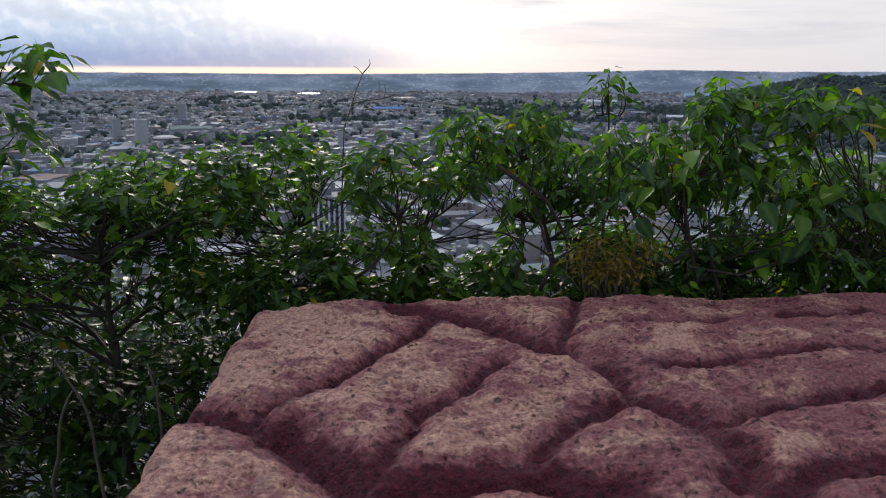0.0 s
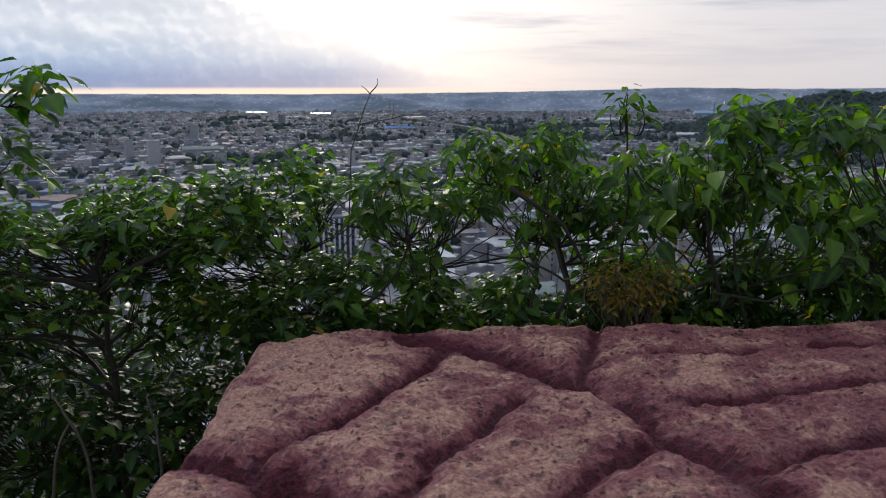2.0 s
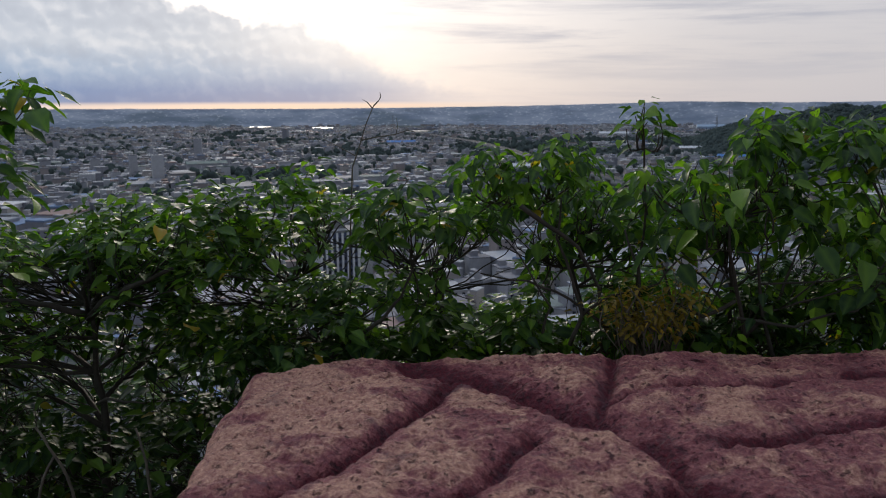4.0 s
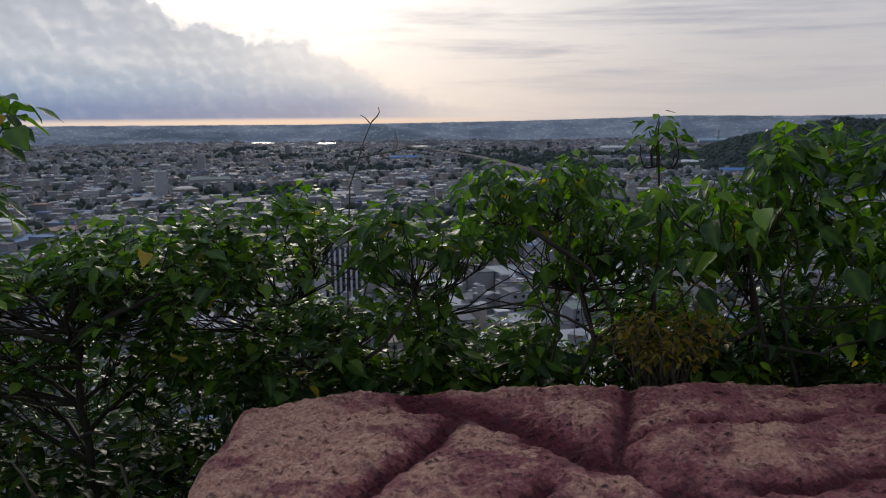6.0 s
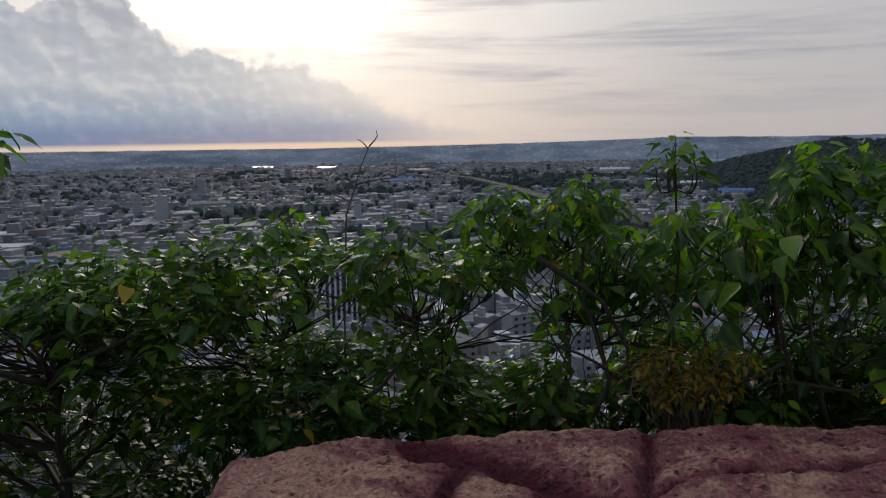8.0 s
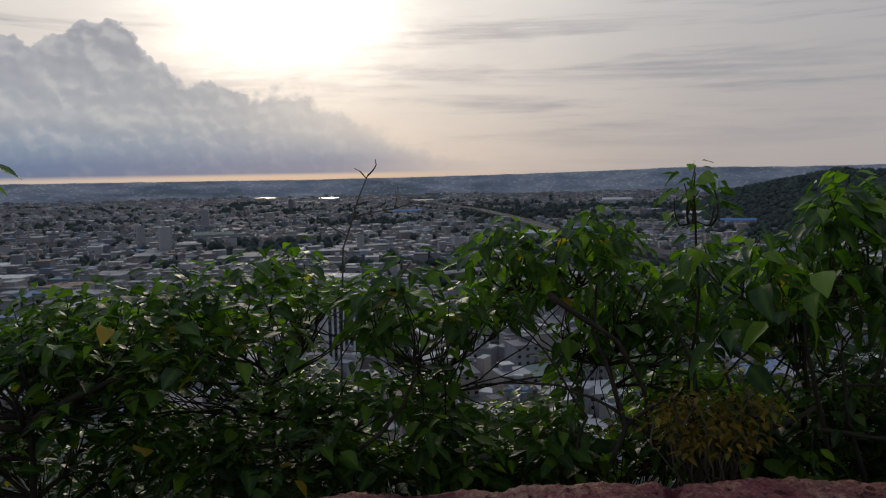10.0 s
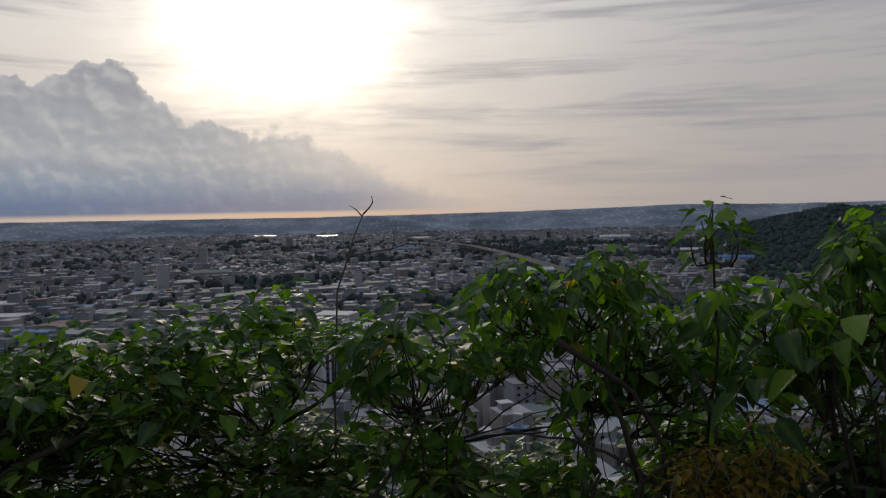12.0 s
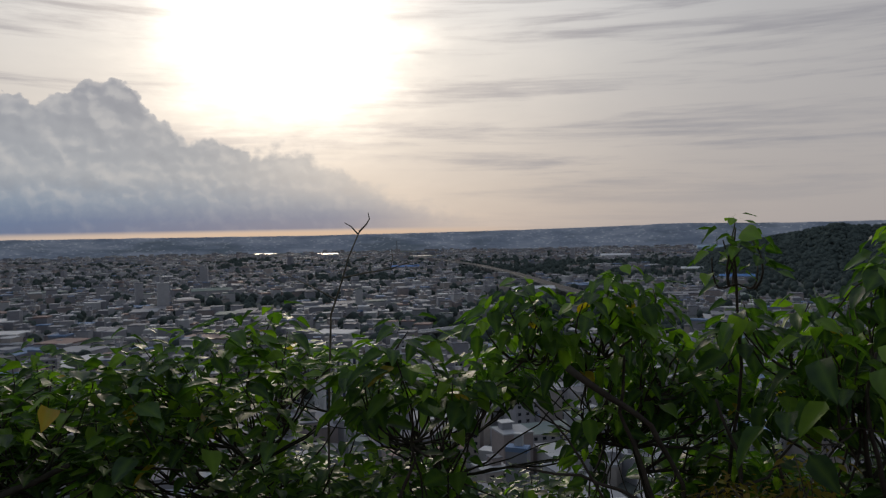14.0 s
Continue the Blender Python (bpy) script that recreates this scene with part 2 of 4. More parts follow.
def earth_material():
    m, n, p, out = surface("hillside_earth")
    at = obj_coord(n)
    f = n.noise(at, 3.0, 6.0, 0.65)
    far = n.noise(at, 0.012, 5.0, 0.6)
    near_col = n.ramp(f, (0.3, (0.018, 0.024, 0.010)), (0.6, (0.035, 0.045, 0.016)), (0.8, (0.06, 0.05, 0.03)))
    plain_col = n.ramp(far, (0.35, (0.075, 0.092, 0.075)), (0.5, (0.115, 0.125, 0.125)), (0.62, (0.165, 0.17, 0.175)), (0.75, (0.085, 0.105, 0.085)))
    sep = n.add("ShaderNodeSeparateXYZ")
    n.put(sep.inputs[0], at)
    n.put(p.inputs["Base Color"], n.mix(n.remap(sep.outputs[2], -88, -80), plain_col, near_col))
    p.inputs["Roughness"].default_value = 0.9
    p.inputs["Specular IOR Level"].default_value = 0.0
    bump(n, p, f, 0.5, 0.05)
    return m


EARTH = earth_material()


def house_material(name, stops, rough=0.8):
    m, n, p, out = surface(name)
    r = any_random(n)
    at = obj_coord(n)
    f = n.noise(at, 0.35, 5.0, 0.65)
    col = n.ramp(r, *stops)
    e = n.tree.nodes[-1].color_ramp
    e.interpolation = "CONSTANT"
    col = n.mix(n.remap(f, 0.4, 0.75, 0.0, 0.45), col, n.mix(0.5, col, rgb(0.08, 0.075, 0.07)))
    n.put(p.inputs["Base Color"], col)
    p.inputs["Roughness"].default_value = rough
    p.inputs["Specular IOR Level"].default_value = 0.03
    return m


WALLS = house_material("house_wall", ((0.0, (0.385, 0.392, 0.414)), (0.2, (0.314, 0.321, 0.350)), (0.4, (0.414, 0.385, 0.363)), (0.55, (0.263, 0.270, 0.299)), (0.7, (0.485, 0.493, 0.507)), (0.88, (0.328, 0.292, 0.285))))
ROOFS = house_material("house_roof", ((0.0, (0.228, 0.235, 0.263)), (0.22, (0.299, 0.314, 0.343)), (0.45, (0.177, 0.184, 0.206)), (0.60, (0.400, 0.414, 0.436)), (0.75, (0.170, 0.248, 0.385)), (0.81, (0.270, 0.199, 0.184)), (0.86, (0.199, 0.241, 0.235)), (0.91, (0.586, 0.593, 0.600))), 0.75)


def plain_material(name, col, rough=0.7, metal=0.0, scale=1.0, vary=0.3):
    m, n, p, out = surface(name)
    f = n.noise(obj_coord(n), scale, 5.0, 0.6)
    n.put(p.inputs["Base Color"], n.mix(n.remap(f, 0.35, 0.7, 0.0, vary), rgb(*col), rgb(*[c * 0.45 for c in col])))
    p.inputs["Roughness"].default_value, p.inputs["Metallic"].default_value = rough, metal
    p.inputs["Specular IOR Level"].default_value = 0.0 if rough > 0.85 else (0.5 if rough < 0.5 else 0.12)
    return m


GLASS_DARK = plain_material("window_dark", (0.03, 0.035, 0.045), 0.12)
PILASTER = plain_material("pilaster_white", (0.78, 0.79, 0.81), 0.6, 0.0, 0.4)
TOWER_WALL = plain_material("tower_blue_grey", (0.10, 0.12, 0.19), 0.5, 0.0, 0.3)
CONCRETE = plain_material("concrete", (0.24, 0.245, 0.25), 0.8, 0.0, 0.2)
ASPHALT = plain_material("asphalt", (0.055, 0.055, 0.06), 0.85, 0.0, 0.3)
GRASS_FIELD = plain_material("green_field", (0.06, 0.10, 0.03), 0.9, 0.0, 0.02)
WOODS = plain_material("far_woods", (0.070, 0.090, 0.085), 0.95, 0.0, 0.05, 0.5)


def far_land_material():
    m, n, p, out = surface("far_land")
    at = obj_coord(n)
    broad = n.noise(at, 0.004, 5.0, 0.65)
    # the haze of distance is put into these colours, pale and bluish
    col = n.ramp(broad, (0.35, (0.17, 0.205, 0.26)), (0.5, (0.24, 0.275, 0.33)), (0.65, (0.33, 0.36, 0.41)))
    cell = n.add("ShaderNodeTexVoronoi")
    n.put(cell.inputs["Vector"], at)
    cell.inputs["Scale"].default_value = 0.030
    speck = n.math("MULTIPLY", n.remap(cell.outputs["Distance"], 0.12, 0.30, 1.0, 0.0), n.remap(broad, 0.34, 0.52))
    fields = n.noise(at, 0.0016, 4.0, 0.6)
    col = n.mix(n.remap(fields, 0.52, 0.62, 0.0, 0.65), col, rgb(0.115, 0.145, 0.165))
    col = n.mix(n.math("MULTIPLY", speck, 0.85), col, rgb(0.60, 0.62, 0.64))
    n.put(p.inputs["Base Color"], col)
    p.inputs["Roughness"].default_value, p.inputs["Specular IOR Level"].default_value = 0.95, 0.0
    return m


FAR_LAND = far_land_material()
WATER = plain_material("water", (0.03, 0.04, 0.05), 0.32, 0.0, 0.05, 0.1)


# ---- mesh helpers ----
def link_mesh(name, verts, faces, material, parent=None, label="", smooth=False):
    me = bpy.data.meshes.new(name)
    me.from_pydata(verts, [], faces)
    me.materials.append(material)
    if smooth:
        me.polygons.foreach_set("use_smooth", [True] * len(me.polygons))
    ob = new(name, me)
    if parent:
        ob.parent = parent
    return tagged(ob, label)


def part(name, bm, material, parent, label=""):
    me = bpy.data.meshes.new(name)
    bm.to_mesh(me)
    bm.free()
    me.materials.append(material)
    ob = new(name, me)
    ob.parent = parent
    return tagged(ob, label)


def thing(name, at, label, category, group=""):
    ob = new(name)
    ob.location = at
    ob.empty_display_size = 0.1
    return tagged(ob, label, category, group)


def tube(points, radii, sides=6):
    """Vertices and faces of a tapered tube along points."""
    verts, faces = [], []
    pts = [Vector(p) for p in points]
    for i, p in enumerate(pts):
        d = (pts[min(i + 1, len(pts) - 1)] - pts[max(i - 1, 0)]).normalized()
        a = d.cross(Vector((0.3, 0.9, 0.2))).normalized()
        b = d.cross(a)
        for s in range(sides):
            w = 2 * math.pi * s / sides
            verts.append(p + (a * math.cos(w) + b * math.sin(w)) * radii[i])
    for i in range(len(pts) - 1):
        for s in range(sides):
            t = (s + 1) % sides
            faces.append((i * sides + s, i * sides + t, (i + 1) * sides + t, (i + 1) * sides + s))
    faces.append(tuple(range((len(pts) - 1) * sides, len(pts) * sides)))
    faces.append(tuple(reversed(range(sides))))
    return verts, faces


def bent(a, b, rng, n=5, wob=0.12, sag=0.0):
    """A slightly crooked way from a to b."""
    a, b = Vector(a), Vector(b)
    size = (b - a).length
    side = Vector((rng.uniform(-1, 1), rng.uniform(-1, 1), rng.uniform(-0.5, 1))) * wob * size
    out = []
    for i in range(n):
        t = i / (n - 1)
        p = a.lerp(b, t) + side * math.sin(math.pi * t) + Vector((0, 0, -sag * math.sin(math.pi * t)))
        if 0 < i < n - 1:
            p += Vector((rng.uniform(-1, 1), rng.uniform(-1, 1), rng.uniform(-1, 1))) * 0.02 * size
        out.append(p)
    return out


class Heap:
    """Collects many pieces for one mesh."""

    def __init__(self):
        self.v, self.f = [], []

    def add(self, verts, faces):
        k = len(self.v)
        self.v.extend(verts)
        self.f.extend(tuple(i + k for i in face) for face in faces)


# ---- ground ----
def hill_height(x, y):
    """The slope below the lookout, then the plain."""
    d = y - 2.1 + 0.0006 * x * x * (1 if abs(x) < 300 else 0)
    s = max(0.0, d)
    drop = 0.15 * s + 0.75 * max(0.0, s - 0.4)
    z = -drop
    z += 0.10 * noise.noise((x * 0.7, y * 0.7, 0)) * min(1, s)
    return max(PLAIN, z) if y > 0 else 0.0


def build_ground():
    xs = [-4950, -3000, -1500, -600, -300, -120, -60, -30, -16, -10, -7, -5] + [i * 0.5 for i in range(-8, 9)] + [5, 7, 10, 16, 30, 60, 120, 300, 600, 1500, 3000, 4950]
    ys = [-4950, -1000, -100, -20, -5, 0, 1.0, 1.6, 2.0, 2.3, 2.6, 3, 3.5, 4, 5, 6, 8, 11, 15, 20, 30, 45, 65, 85, 100, 110, 120, 140, 200, 400, 800, 1500, 2500, 3500, 4300, 4980]
    v = [(x, y, hill_height(x, y)) for y in ys for x in xs]
    w = len(xs)
    f = [(j * w + i, j * w + i + 1, (j + 1) * w + i + 1, (j + 1) * w + i) for j in range(len(ys) - 1) for i in range(w - 1)]
    g = link_mesh("ground", v, f, EARTH, smooth=True)
    tagged(g, "wooded hillside falling to a wide grey-green plain", "ground", kind="structure")


build_ground()


# ---- the red stone in front ----
GROOVES = [
    ([(-0.066, 1.907), (0.015, 1.828), (0.111, 1.782), (0.219, 1.640), (0.289, 1.563)], 0.048, 0.040),
    ([(0.289, 1.563), (0.361, 1.472)], 0.028, 0.018),
    ([(0.361, 1.472), (0.391, 1.405), (0.399, 1.328), (0.440, 1.272), (0.477, 1.202), (0.508, 1.133), (0.499, 1.025), (0.518, 0.992)], 0.040, 0.036),
    ([(0.415, 1.959), (0.343, 1.708), (0.289, 1.563)], 0.022, 0.020),
    ([(0.036, 1.810), (-0.059, 1.582), (-0.123, 1.468), (-0.234, 1.319), (-0.284, 1.216)], 0.026, 0.030),
    ([(-0.474, 1.268), (-0.401, 1.254), (-0.313, 1.217), (-0.233, 1.173)], 0.036, 0.040),
    ([(-0.233, 1.173), (-0.162, 1.100), (-0.083, 1.005), (0.014, 1.005), (0.097, 1.023), (0.181, 1.027), (0.288, 0.983)], 0.050, 0.055),
    ([(0.171, 1.479), (0.056, 1.330), (-0.000, 1.251), (-0.047, 1.090), (-0.075, 1.002)], 0.026, 0.026),
    ([(0.363, 1.290), (0.255, 1.204), (0.192, 1.103), (0.169, 1.032)], 0.030, 0.028),
    ([(0.321, 1.640), (0.413, 1.712), (0.592, 1.729), (0.758, 1.772), (0.899, 1.808), (1.141, 1.789)], 0.016, 0.014),
    ([(0.495, 1.453), (0.582, 1.471), (0.694, 1.516), (0.792, 1.547), (0.998, 1.546)], 0.024, 0.024),
    ([(0.475, 1.196), (0.541, 1.217), (0.623, 1.271), (0.730, 1.300), (0.884, 1.352)], 0.026, 0.026),
    ([(0.462, 1.017), (0.538, 1.000), (0.600, 1.041), (0.718, 1.069)], 0.034, 0.034),
    ([(-0.46, 0.88), (-0.2, 0.80), (0.1, 0.84), (0.5, 0.76), (1.0, 0.80)], 0.03, 0.03),
]


def seg_dist(px, py, a, b):
    dx, dy = b[0] - a[0], b[1] - a[1]
    t = np.clip(((px - a[0]) * dx + (py - a[1]) * dy) / (dx * dx + dy * dy), 0, 1)
    return np.hypot(px - a[0] - t * dx, py - a[1] - t * dy)


def build_rock():
    nx, ny = 360, 330
    X0, X1, Y0, Y1 = -0.425, 1.65, 0.5, 1.95
    u, v = np.meshgrid(np.linspace(0, 1, nx), np.linspace(0, 1, ny))
    x, y = X0 + u * (X1 - X0), Y0 + v * (Y1 - Y0)
    wob = np.vectorize(lambda a, b, c: noise.fractal((a, b, c), 1.0, 2.0, 4))
    # the back edge runs slightly away to one side, with a cut-off corner
    y = y + v * 0.05 * (x - X0) / (X1 - X0) - v * 0.13 * np.clip(1 - (x - X0) / 0.26, 0, 1) ** 1.3
    x = x + (1 - u) * 0.022 * wob(y * 4, 0 * y, 3.0)
    y = y + v * 0.012 * wob(x * 6, 0 * x, 7.0)
    h = np.zeros_like(x)
    warp = 0.010 * wob(x * 9, y * 9, 2.0)
    for line, width, deep in GROOVES:
        d = np.min([seg_dist(x + warp, y + warp, a, b) for a, b in zip(line, line[1:])], axis=0)
        h = np.minimum(h, -0.95 * deep * np.exp(-(d / (0.70 * width)) ** 1.5) - 0.008 * np.exp(-(d / (2.0 * width)) ** 2))
    cut = h.copy()
    h = h + 0.016 * wob(x * 5, y * 5, 0.0) + 0.008 * wob(x * 18, y * 26, 1.0) + 0.005 * wob(x * 60, y * 75, 4.0)
    # rounded shoulders that run down to the sides
    e = np.minimum.reduce([(u) * (X1 - X0), (1 - v) * (Y1 - Y0)])
    r = 0.055
    s = np.clip(1 - e / r, 0, 1)
    z = 1.034 + h * np.clip(e / 0.03, 0.35, 1) - r * 0.9 * (1 - np.sqrt(np.clip(1 - s * s, 0, 1)))
    # paler towards the left: warm sunlight put into the colour
    sun_side = np.clip(0.75 - 0.55 * (x - 0.05), 0.25, 1.0) * 0.34
    worn_lit = np.clip(0.36 + sun_side + (cut + 0.006) * 24 + 0.30 * wob(x * 8, y * 12, 9.0), 0, 1)
    verts = [(float(a), float(b), float(c)) for a, b, c in zip(x.ravel(), y.ravel(), z.ravel())]
    w = nx
    faces = [(j * w + i, j * w + i + 1, (j + 1) * w + i + 1, (j + 1) * w + i) for j in range(ny - 1) for i in range(nx - 1)]
    # sides down to the ground
    rim = [j * w for j in range(ny - 1, -1, -1)] + list(range(1, w)) + [j * w + w - 1 for j in range(1, ny)] + [(ny - 1) * w + i for i in range(w - 2, 0, -1)]
    col = list(worn_lit.ravel())
    last = rim
    for dz in (0.06, 0.2, 0.5, 0.9, 1.3):
        k = len(verts)
        for i in rim:
            p = verts[i]
            sp = 0.015 * noise.noise((p[0] * 7, p[1] * 7, dz * 5)) + 0.05 * dz
            cx, cy = p[0] - 0.6, p[1] - 1.25
            verts.append((p[0] + sp * (1 if cx > 0 else -1), p[1] + sp * 0.5 * (1 if cy > 0 else -1), p[2] - dz))
            col.append(0.35)
        ring = list(range(k, k + len(rim)))
        m = len(rim)
        faces += [(last[i], ring[i], ring[(i + 1) % m], last[(i + 1) % m]) for i in range(m)]
        last = ring
    rock = link_mesh("boulder", verts, faces, ROCK, smooth=True)
    a = rock.data.attributes.new("worn_lit", "FLOAT", "POINT")
    a.data.foreach_set("value", np.array(col, dtype=np.float32))
    tagged(rock, "large weathered red stone with carved grooves and worn pale ridges", "rock")


build_rock()


# ---- leaves and trees ----
def leaf_shape(length, width, fold, droop, teeth=0.0, rows=7):
    """A pointed oval leaf along +y, folded on its midrib and drooping to the tip."""
    verts, faces, vein = [], [], []
    for i in range(rows + 1):
        t = i / rows
        half = width * (t ** 0.52 * (1 - t) ** 1.08 / 0.36 if 0 < t < 1 else 0.0)
        half *= 1 + teeth * (1 if i % 2 else -1)
        y, z = length * t, -droop * length * t * t
        ripple = 0.03 * length * math.sin(t * 9)
        for s, k in ((-1, 1.0), (-0.5, 0.5), (0, 0), (0.5, 0.5), (1, 1.0)):
            verts.append((s * half, y, z + fold * half * k + (ripple if abs(s) == 1 else 0) * (1 if s > 0 else -0.6)))
            vein.append(1.0 if s == 0 else (0.25 if i % 2 else 0.0))
    for i in range(rows):
        for s in range(4):
            a = i * 5 + s
            faces.append((a, a + 1, a + 6, a + 5))
    # stalk
    k = len(verts)
    w = 0.008 * length + 0.0006
    verts += [(-w, 0, 0), (w, 0, 0), (w * 0.8, -0.45 * length, 0.10 * length), (-w * 0.8, -0.45 * length, 0.10 * length)]
    faces.append((k, k + 1, k + 2, k + 3))
    vein += [1.0] * 4
    return verts, faces, vein


def leaf_mesh(name, material, *shape, rows=7):
    v, f, vein = leaf_shape(*shape, rows=rows)
    me = bpy.data.meshes.new(name)
    me.from_pydata(v, [], f)
    me.materials.append(material)
    me.polygons.foreach_set("use_smooth", [True] * len(me.polygons))
    a = me.attributes.new("vein", "FLOAT", "POINT")
    a.data.foreach_set("value", np.array(vein, dtype=np.float32))
    return me


def leaf_set(material, narrow=1.0, rows=6):
    out = []
    for w, fold, droop, teeth in ((0.29, 0.25, 0.14, 0.02), (0.26, 0.45, 0.22, 0.03), (0.32, 0.15, 0.08, 0.02), (0.28, 0.35, 0.36, 0.04)):
        out.append(leaf_mesh("leaf", material, 1.0, w * narrow, fold, droop, teeth, rows=rows))
    return out


LEAVES = leaf_set(LEAF)
LEAVES_SMALL = leaf_set(LEAF_SMALL, 1.05, 4)
LEAVES_RUSTY = leaf_set(LEAF_RUSTY, 0.8, 4)


def sprig_leaves(rng, at, size, count, spread, hang):
    """Poses of the leaves round the end of a twig: stalks spread outwards, blades tip down by about hang degrees."""
    out = []
    start = rng.uniform(0, 6.28)
    for i in range(count):
        turn = start + i * 2.4 + rng.uniform(-0.35, 0.35)
        t = i / max(1, count - 1)
        tilt = -radians(hang) * (1.15 - 0.7 * t) + radians(rng.gauss(0, 13))
        s = size * rng.uniform(0.6, 1.12) * (1.0 - 0.38 * t)
        off = Vector((math.cos(turn), math.sin(turn), 0)) * (0.42 * s + spread * (1 - 0.7 * t) * rng.uniform(0.1, 0.9))
        p = Vector(at) + off + Vector((0, 0, (t - 0.6) * spread * 1.5 + rng.uniform(-0.25, 0.25) * spread))
        rot = Euler((tilt, rng.gauss(0, 0.28), turn - math.pi / 2), "XYZ").to_matrix().to_4x4()
        out.append(Matrix.Translation(p) @ rot @ Matrix.Diagonal((s, s, s, 1)))
    return out


def build_tree(name, label, trunk_way, trunk_r, sprigs, size, count, spread, leaves, bark, rng, hubs=7, parts=220, group="", gaps=True, extra=(), hang=20):
    """A tree or shrub: trunk, branches with their twigs, leaves one by one, and the rest of the crown."""
    trunk_way = [EYE + (Vector(p) - EYE) * OUT for p in trunk_way]
    trunk_way[0].z = hill_height(trunk_way[0].x, trunk_way[0].y) - 0.05
    sprigs = [EYE + (Vector(p) - EYE) * OUT for p in sprigs]
    size, spread = size * OUT, spread * OUT
    base = Vector(trunk_way[0])
    tree = thing(name, base, label, "tree" if name == "tree" else "shrub", group)
    away = Matrix.Translation(-base)
    way = [Vector(p) for p in trunk_way]
    fine = []
    for a, b in zip(way, way[1:]):
        fine += bent(a, b, rng, 5, 0.04)[:-1]
    fine.append(way[-1])
    radii = [trunk_r * (1 - 0.75 * i / (len(fine) - 1)) for i in range(len(fine))]
    v, f = tube([p - base for p in fine], radii, 8)
    link_mesh("trunk", v, f, bark, tree, smooth=True)
    ends = sorted(sprigs, key=lambda p: rng.random())[:max(hubs, len(sprigs) // 12)]
    groups = [[] for _ in ends]
    limbs = {}
    for p in sprigs:
        k = min(range(len(ends)), key=lambda i: (Vector(ends[i]) - Vector(p)).length)
        groups[k].append(Vector(p))
    top = len(fine) - 1
    for k, mine in enumerate(groups):
        if not mine:
            continue
        centre = sum(mine, Vector()) / len(mine) - Vector((0, 0, 0.07 + 0.05 * size))
        start = min(range(top // 3, top + 1), key=lambda i: (fine[i] - centre).length + 0.8 * max(0, fine[i].z - centre.z))
        limb = bent(fine[start], centre, rng, 6, 0.10)
        heap = Heap()
        r0 = min(radii[start] * 0.8, trunk_r * 0.5)
        heap.add(*tube([p - base for p in limb], [r0 * (1 - 0.6 * i / 5) for i in range(6)], 6))
        for p in mine:
            root = limb[rng.randint(1, 5)]
            twig = bent(root, p, rng, 6, 0.20, 0.02)
            heap.add(*tube([q - base for q in twig], [0.0026 - 0.0003 * i for i in range(6)], 4))
        limbs[k] = link_mesh("branch", heap.v, heap.f, bark, tree, smooth=True)
    poses = []
    for p in sprigs:
        c = max(3, count + rng.randint(-2, 2))
        poses += sprig_leaves(rng, p, size, c, spread, hang)
    for way_out, r in extra:
        line = [EYE + (Vector(p) - EYE) * OUT for p in way_out]
        fine_line = []
        for a, e in zip(line, line[1:]):
            fine_line += bent(a, e, rng, 4, 0.05)[:-1]
        fine_line.append(line[-1])
        v, f = tube([p - base for p in fine_line], [r * (1 - 0.6 * i / (len(fine_line) - 1)) for i in range(len(fine_line))], 6)
        link_mesh("branch", v, f, bark, tree, smooth=True)

    def open_there(m):
        k = 2.15 / m.translation.y
        return in_gap(EYE.x + (m.translation.x - EYE.x) * k, EYE.z + (m.translation.z - EYE.z) * k)
    poses = [m for m in poses if not gaps or not open_there(m) or rng.random() < 0.12]
    poses.sort(key=lambda m: m.translation.y)
    for m in poses[:parts]:
        ob = new("leaf", rng.choice(leaves))
        near = min(limbs, key=lambda k: (Vector(ends[k]) - m.translation).length)
        ob.parent = limbs[near]
        ob.matrix_basis = away @ m
    if len(poses) > parts:
        heap, veins = Heap(), []
        for m in poses[parts:]:
            me = rng.choice(leaves)
            mm = away @ m
            heap.add([mm @ q.co for q in me.vertices], [tuple(pl.vertices) for pl in me.polygons])
            veins += [d.value for d in me.attributes["vein"].data]
        ob = link_mesh("foliage", heap.v, heap.f, leaves[0].materials[0], tree, smooth=True)
        ob.data.attributes.new("vein", "FLOAT", "POINT").data.foreach_set("value", np.array(veins, dtype=np.float32))
        tagged(ob, kind="stuff")
    return tree


# top of the thicket, x and height at 2.15 m from the lookout
CROWN_X = [-1.6, -1.18, -1.09, -1.01, -0.89, -0.71, -0.55, -0.44, -0.34, -0.24, -0.16, -0.08, 0.0, 0.06, 0.12, 0.19, 0.24, 0.30, 0.39, 0.49, 0.60, 0.69, 0.76, 0.82, 0.95, 1.02, 1.08, 1.18, 1.28, 1.7]
CROWN_Z = [1.33, 1.33, 1.30, 1.28, 1.36, 1.37, 1.40, 1.41, 1.44, 1.38, 1.42, 1.40, 1.36, 1.42, 1.49, 1.43, 1.39, 1.51, 1.50, 1.47, 1.44, 1.47, 1.53, 1.57, 1.57, 1.54, 1.56, 1.52, 1.54, 1.54]
EYE = Vector((0.01, 0.0, 1.6))
OUT = 1.02
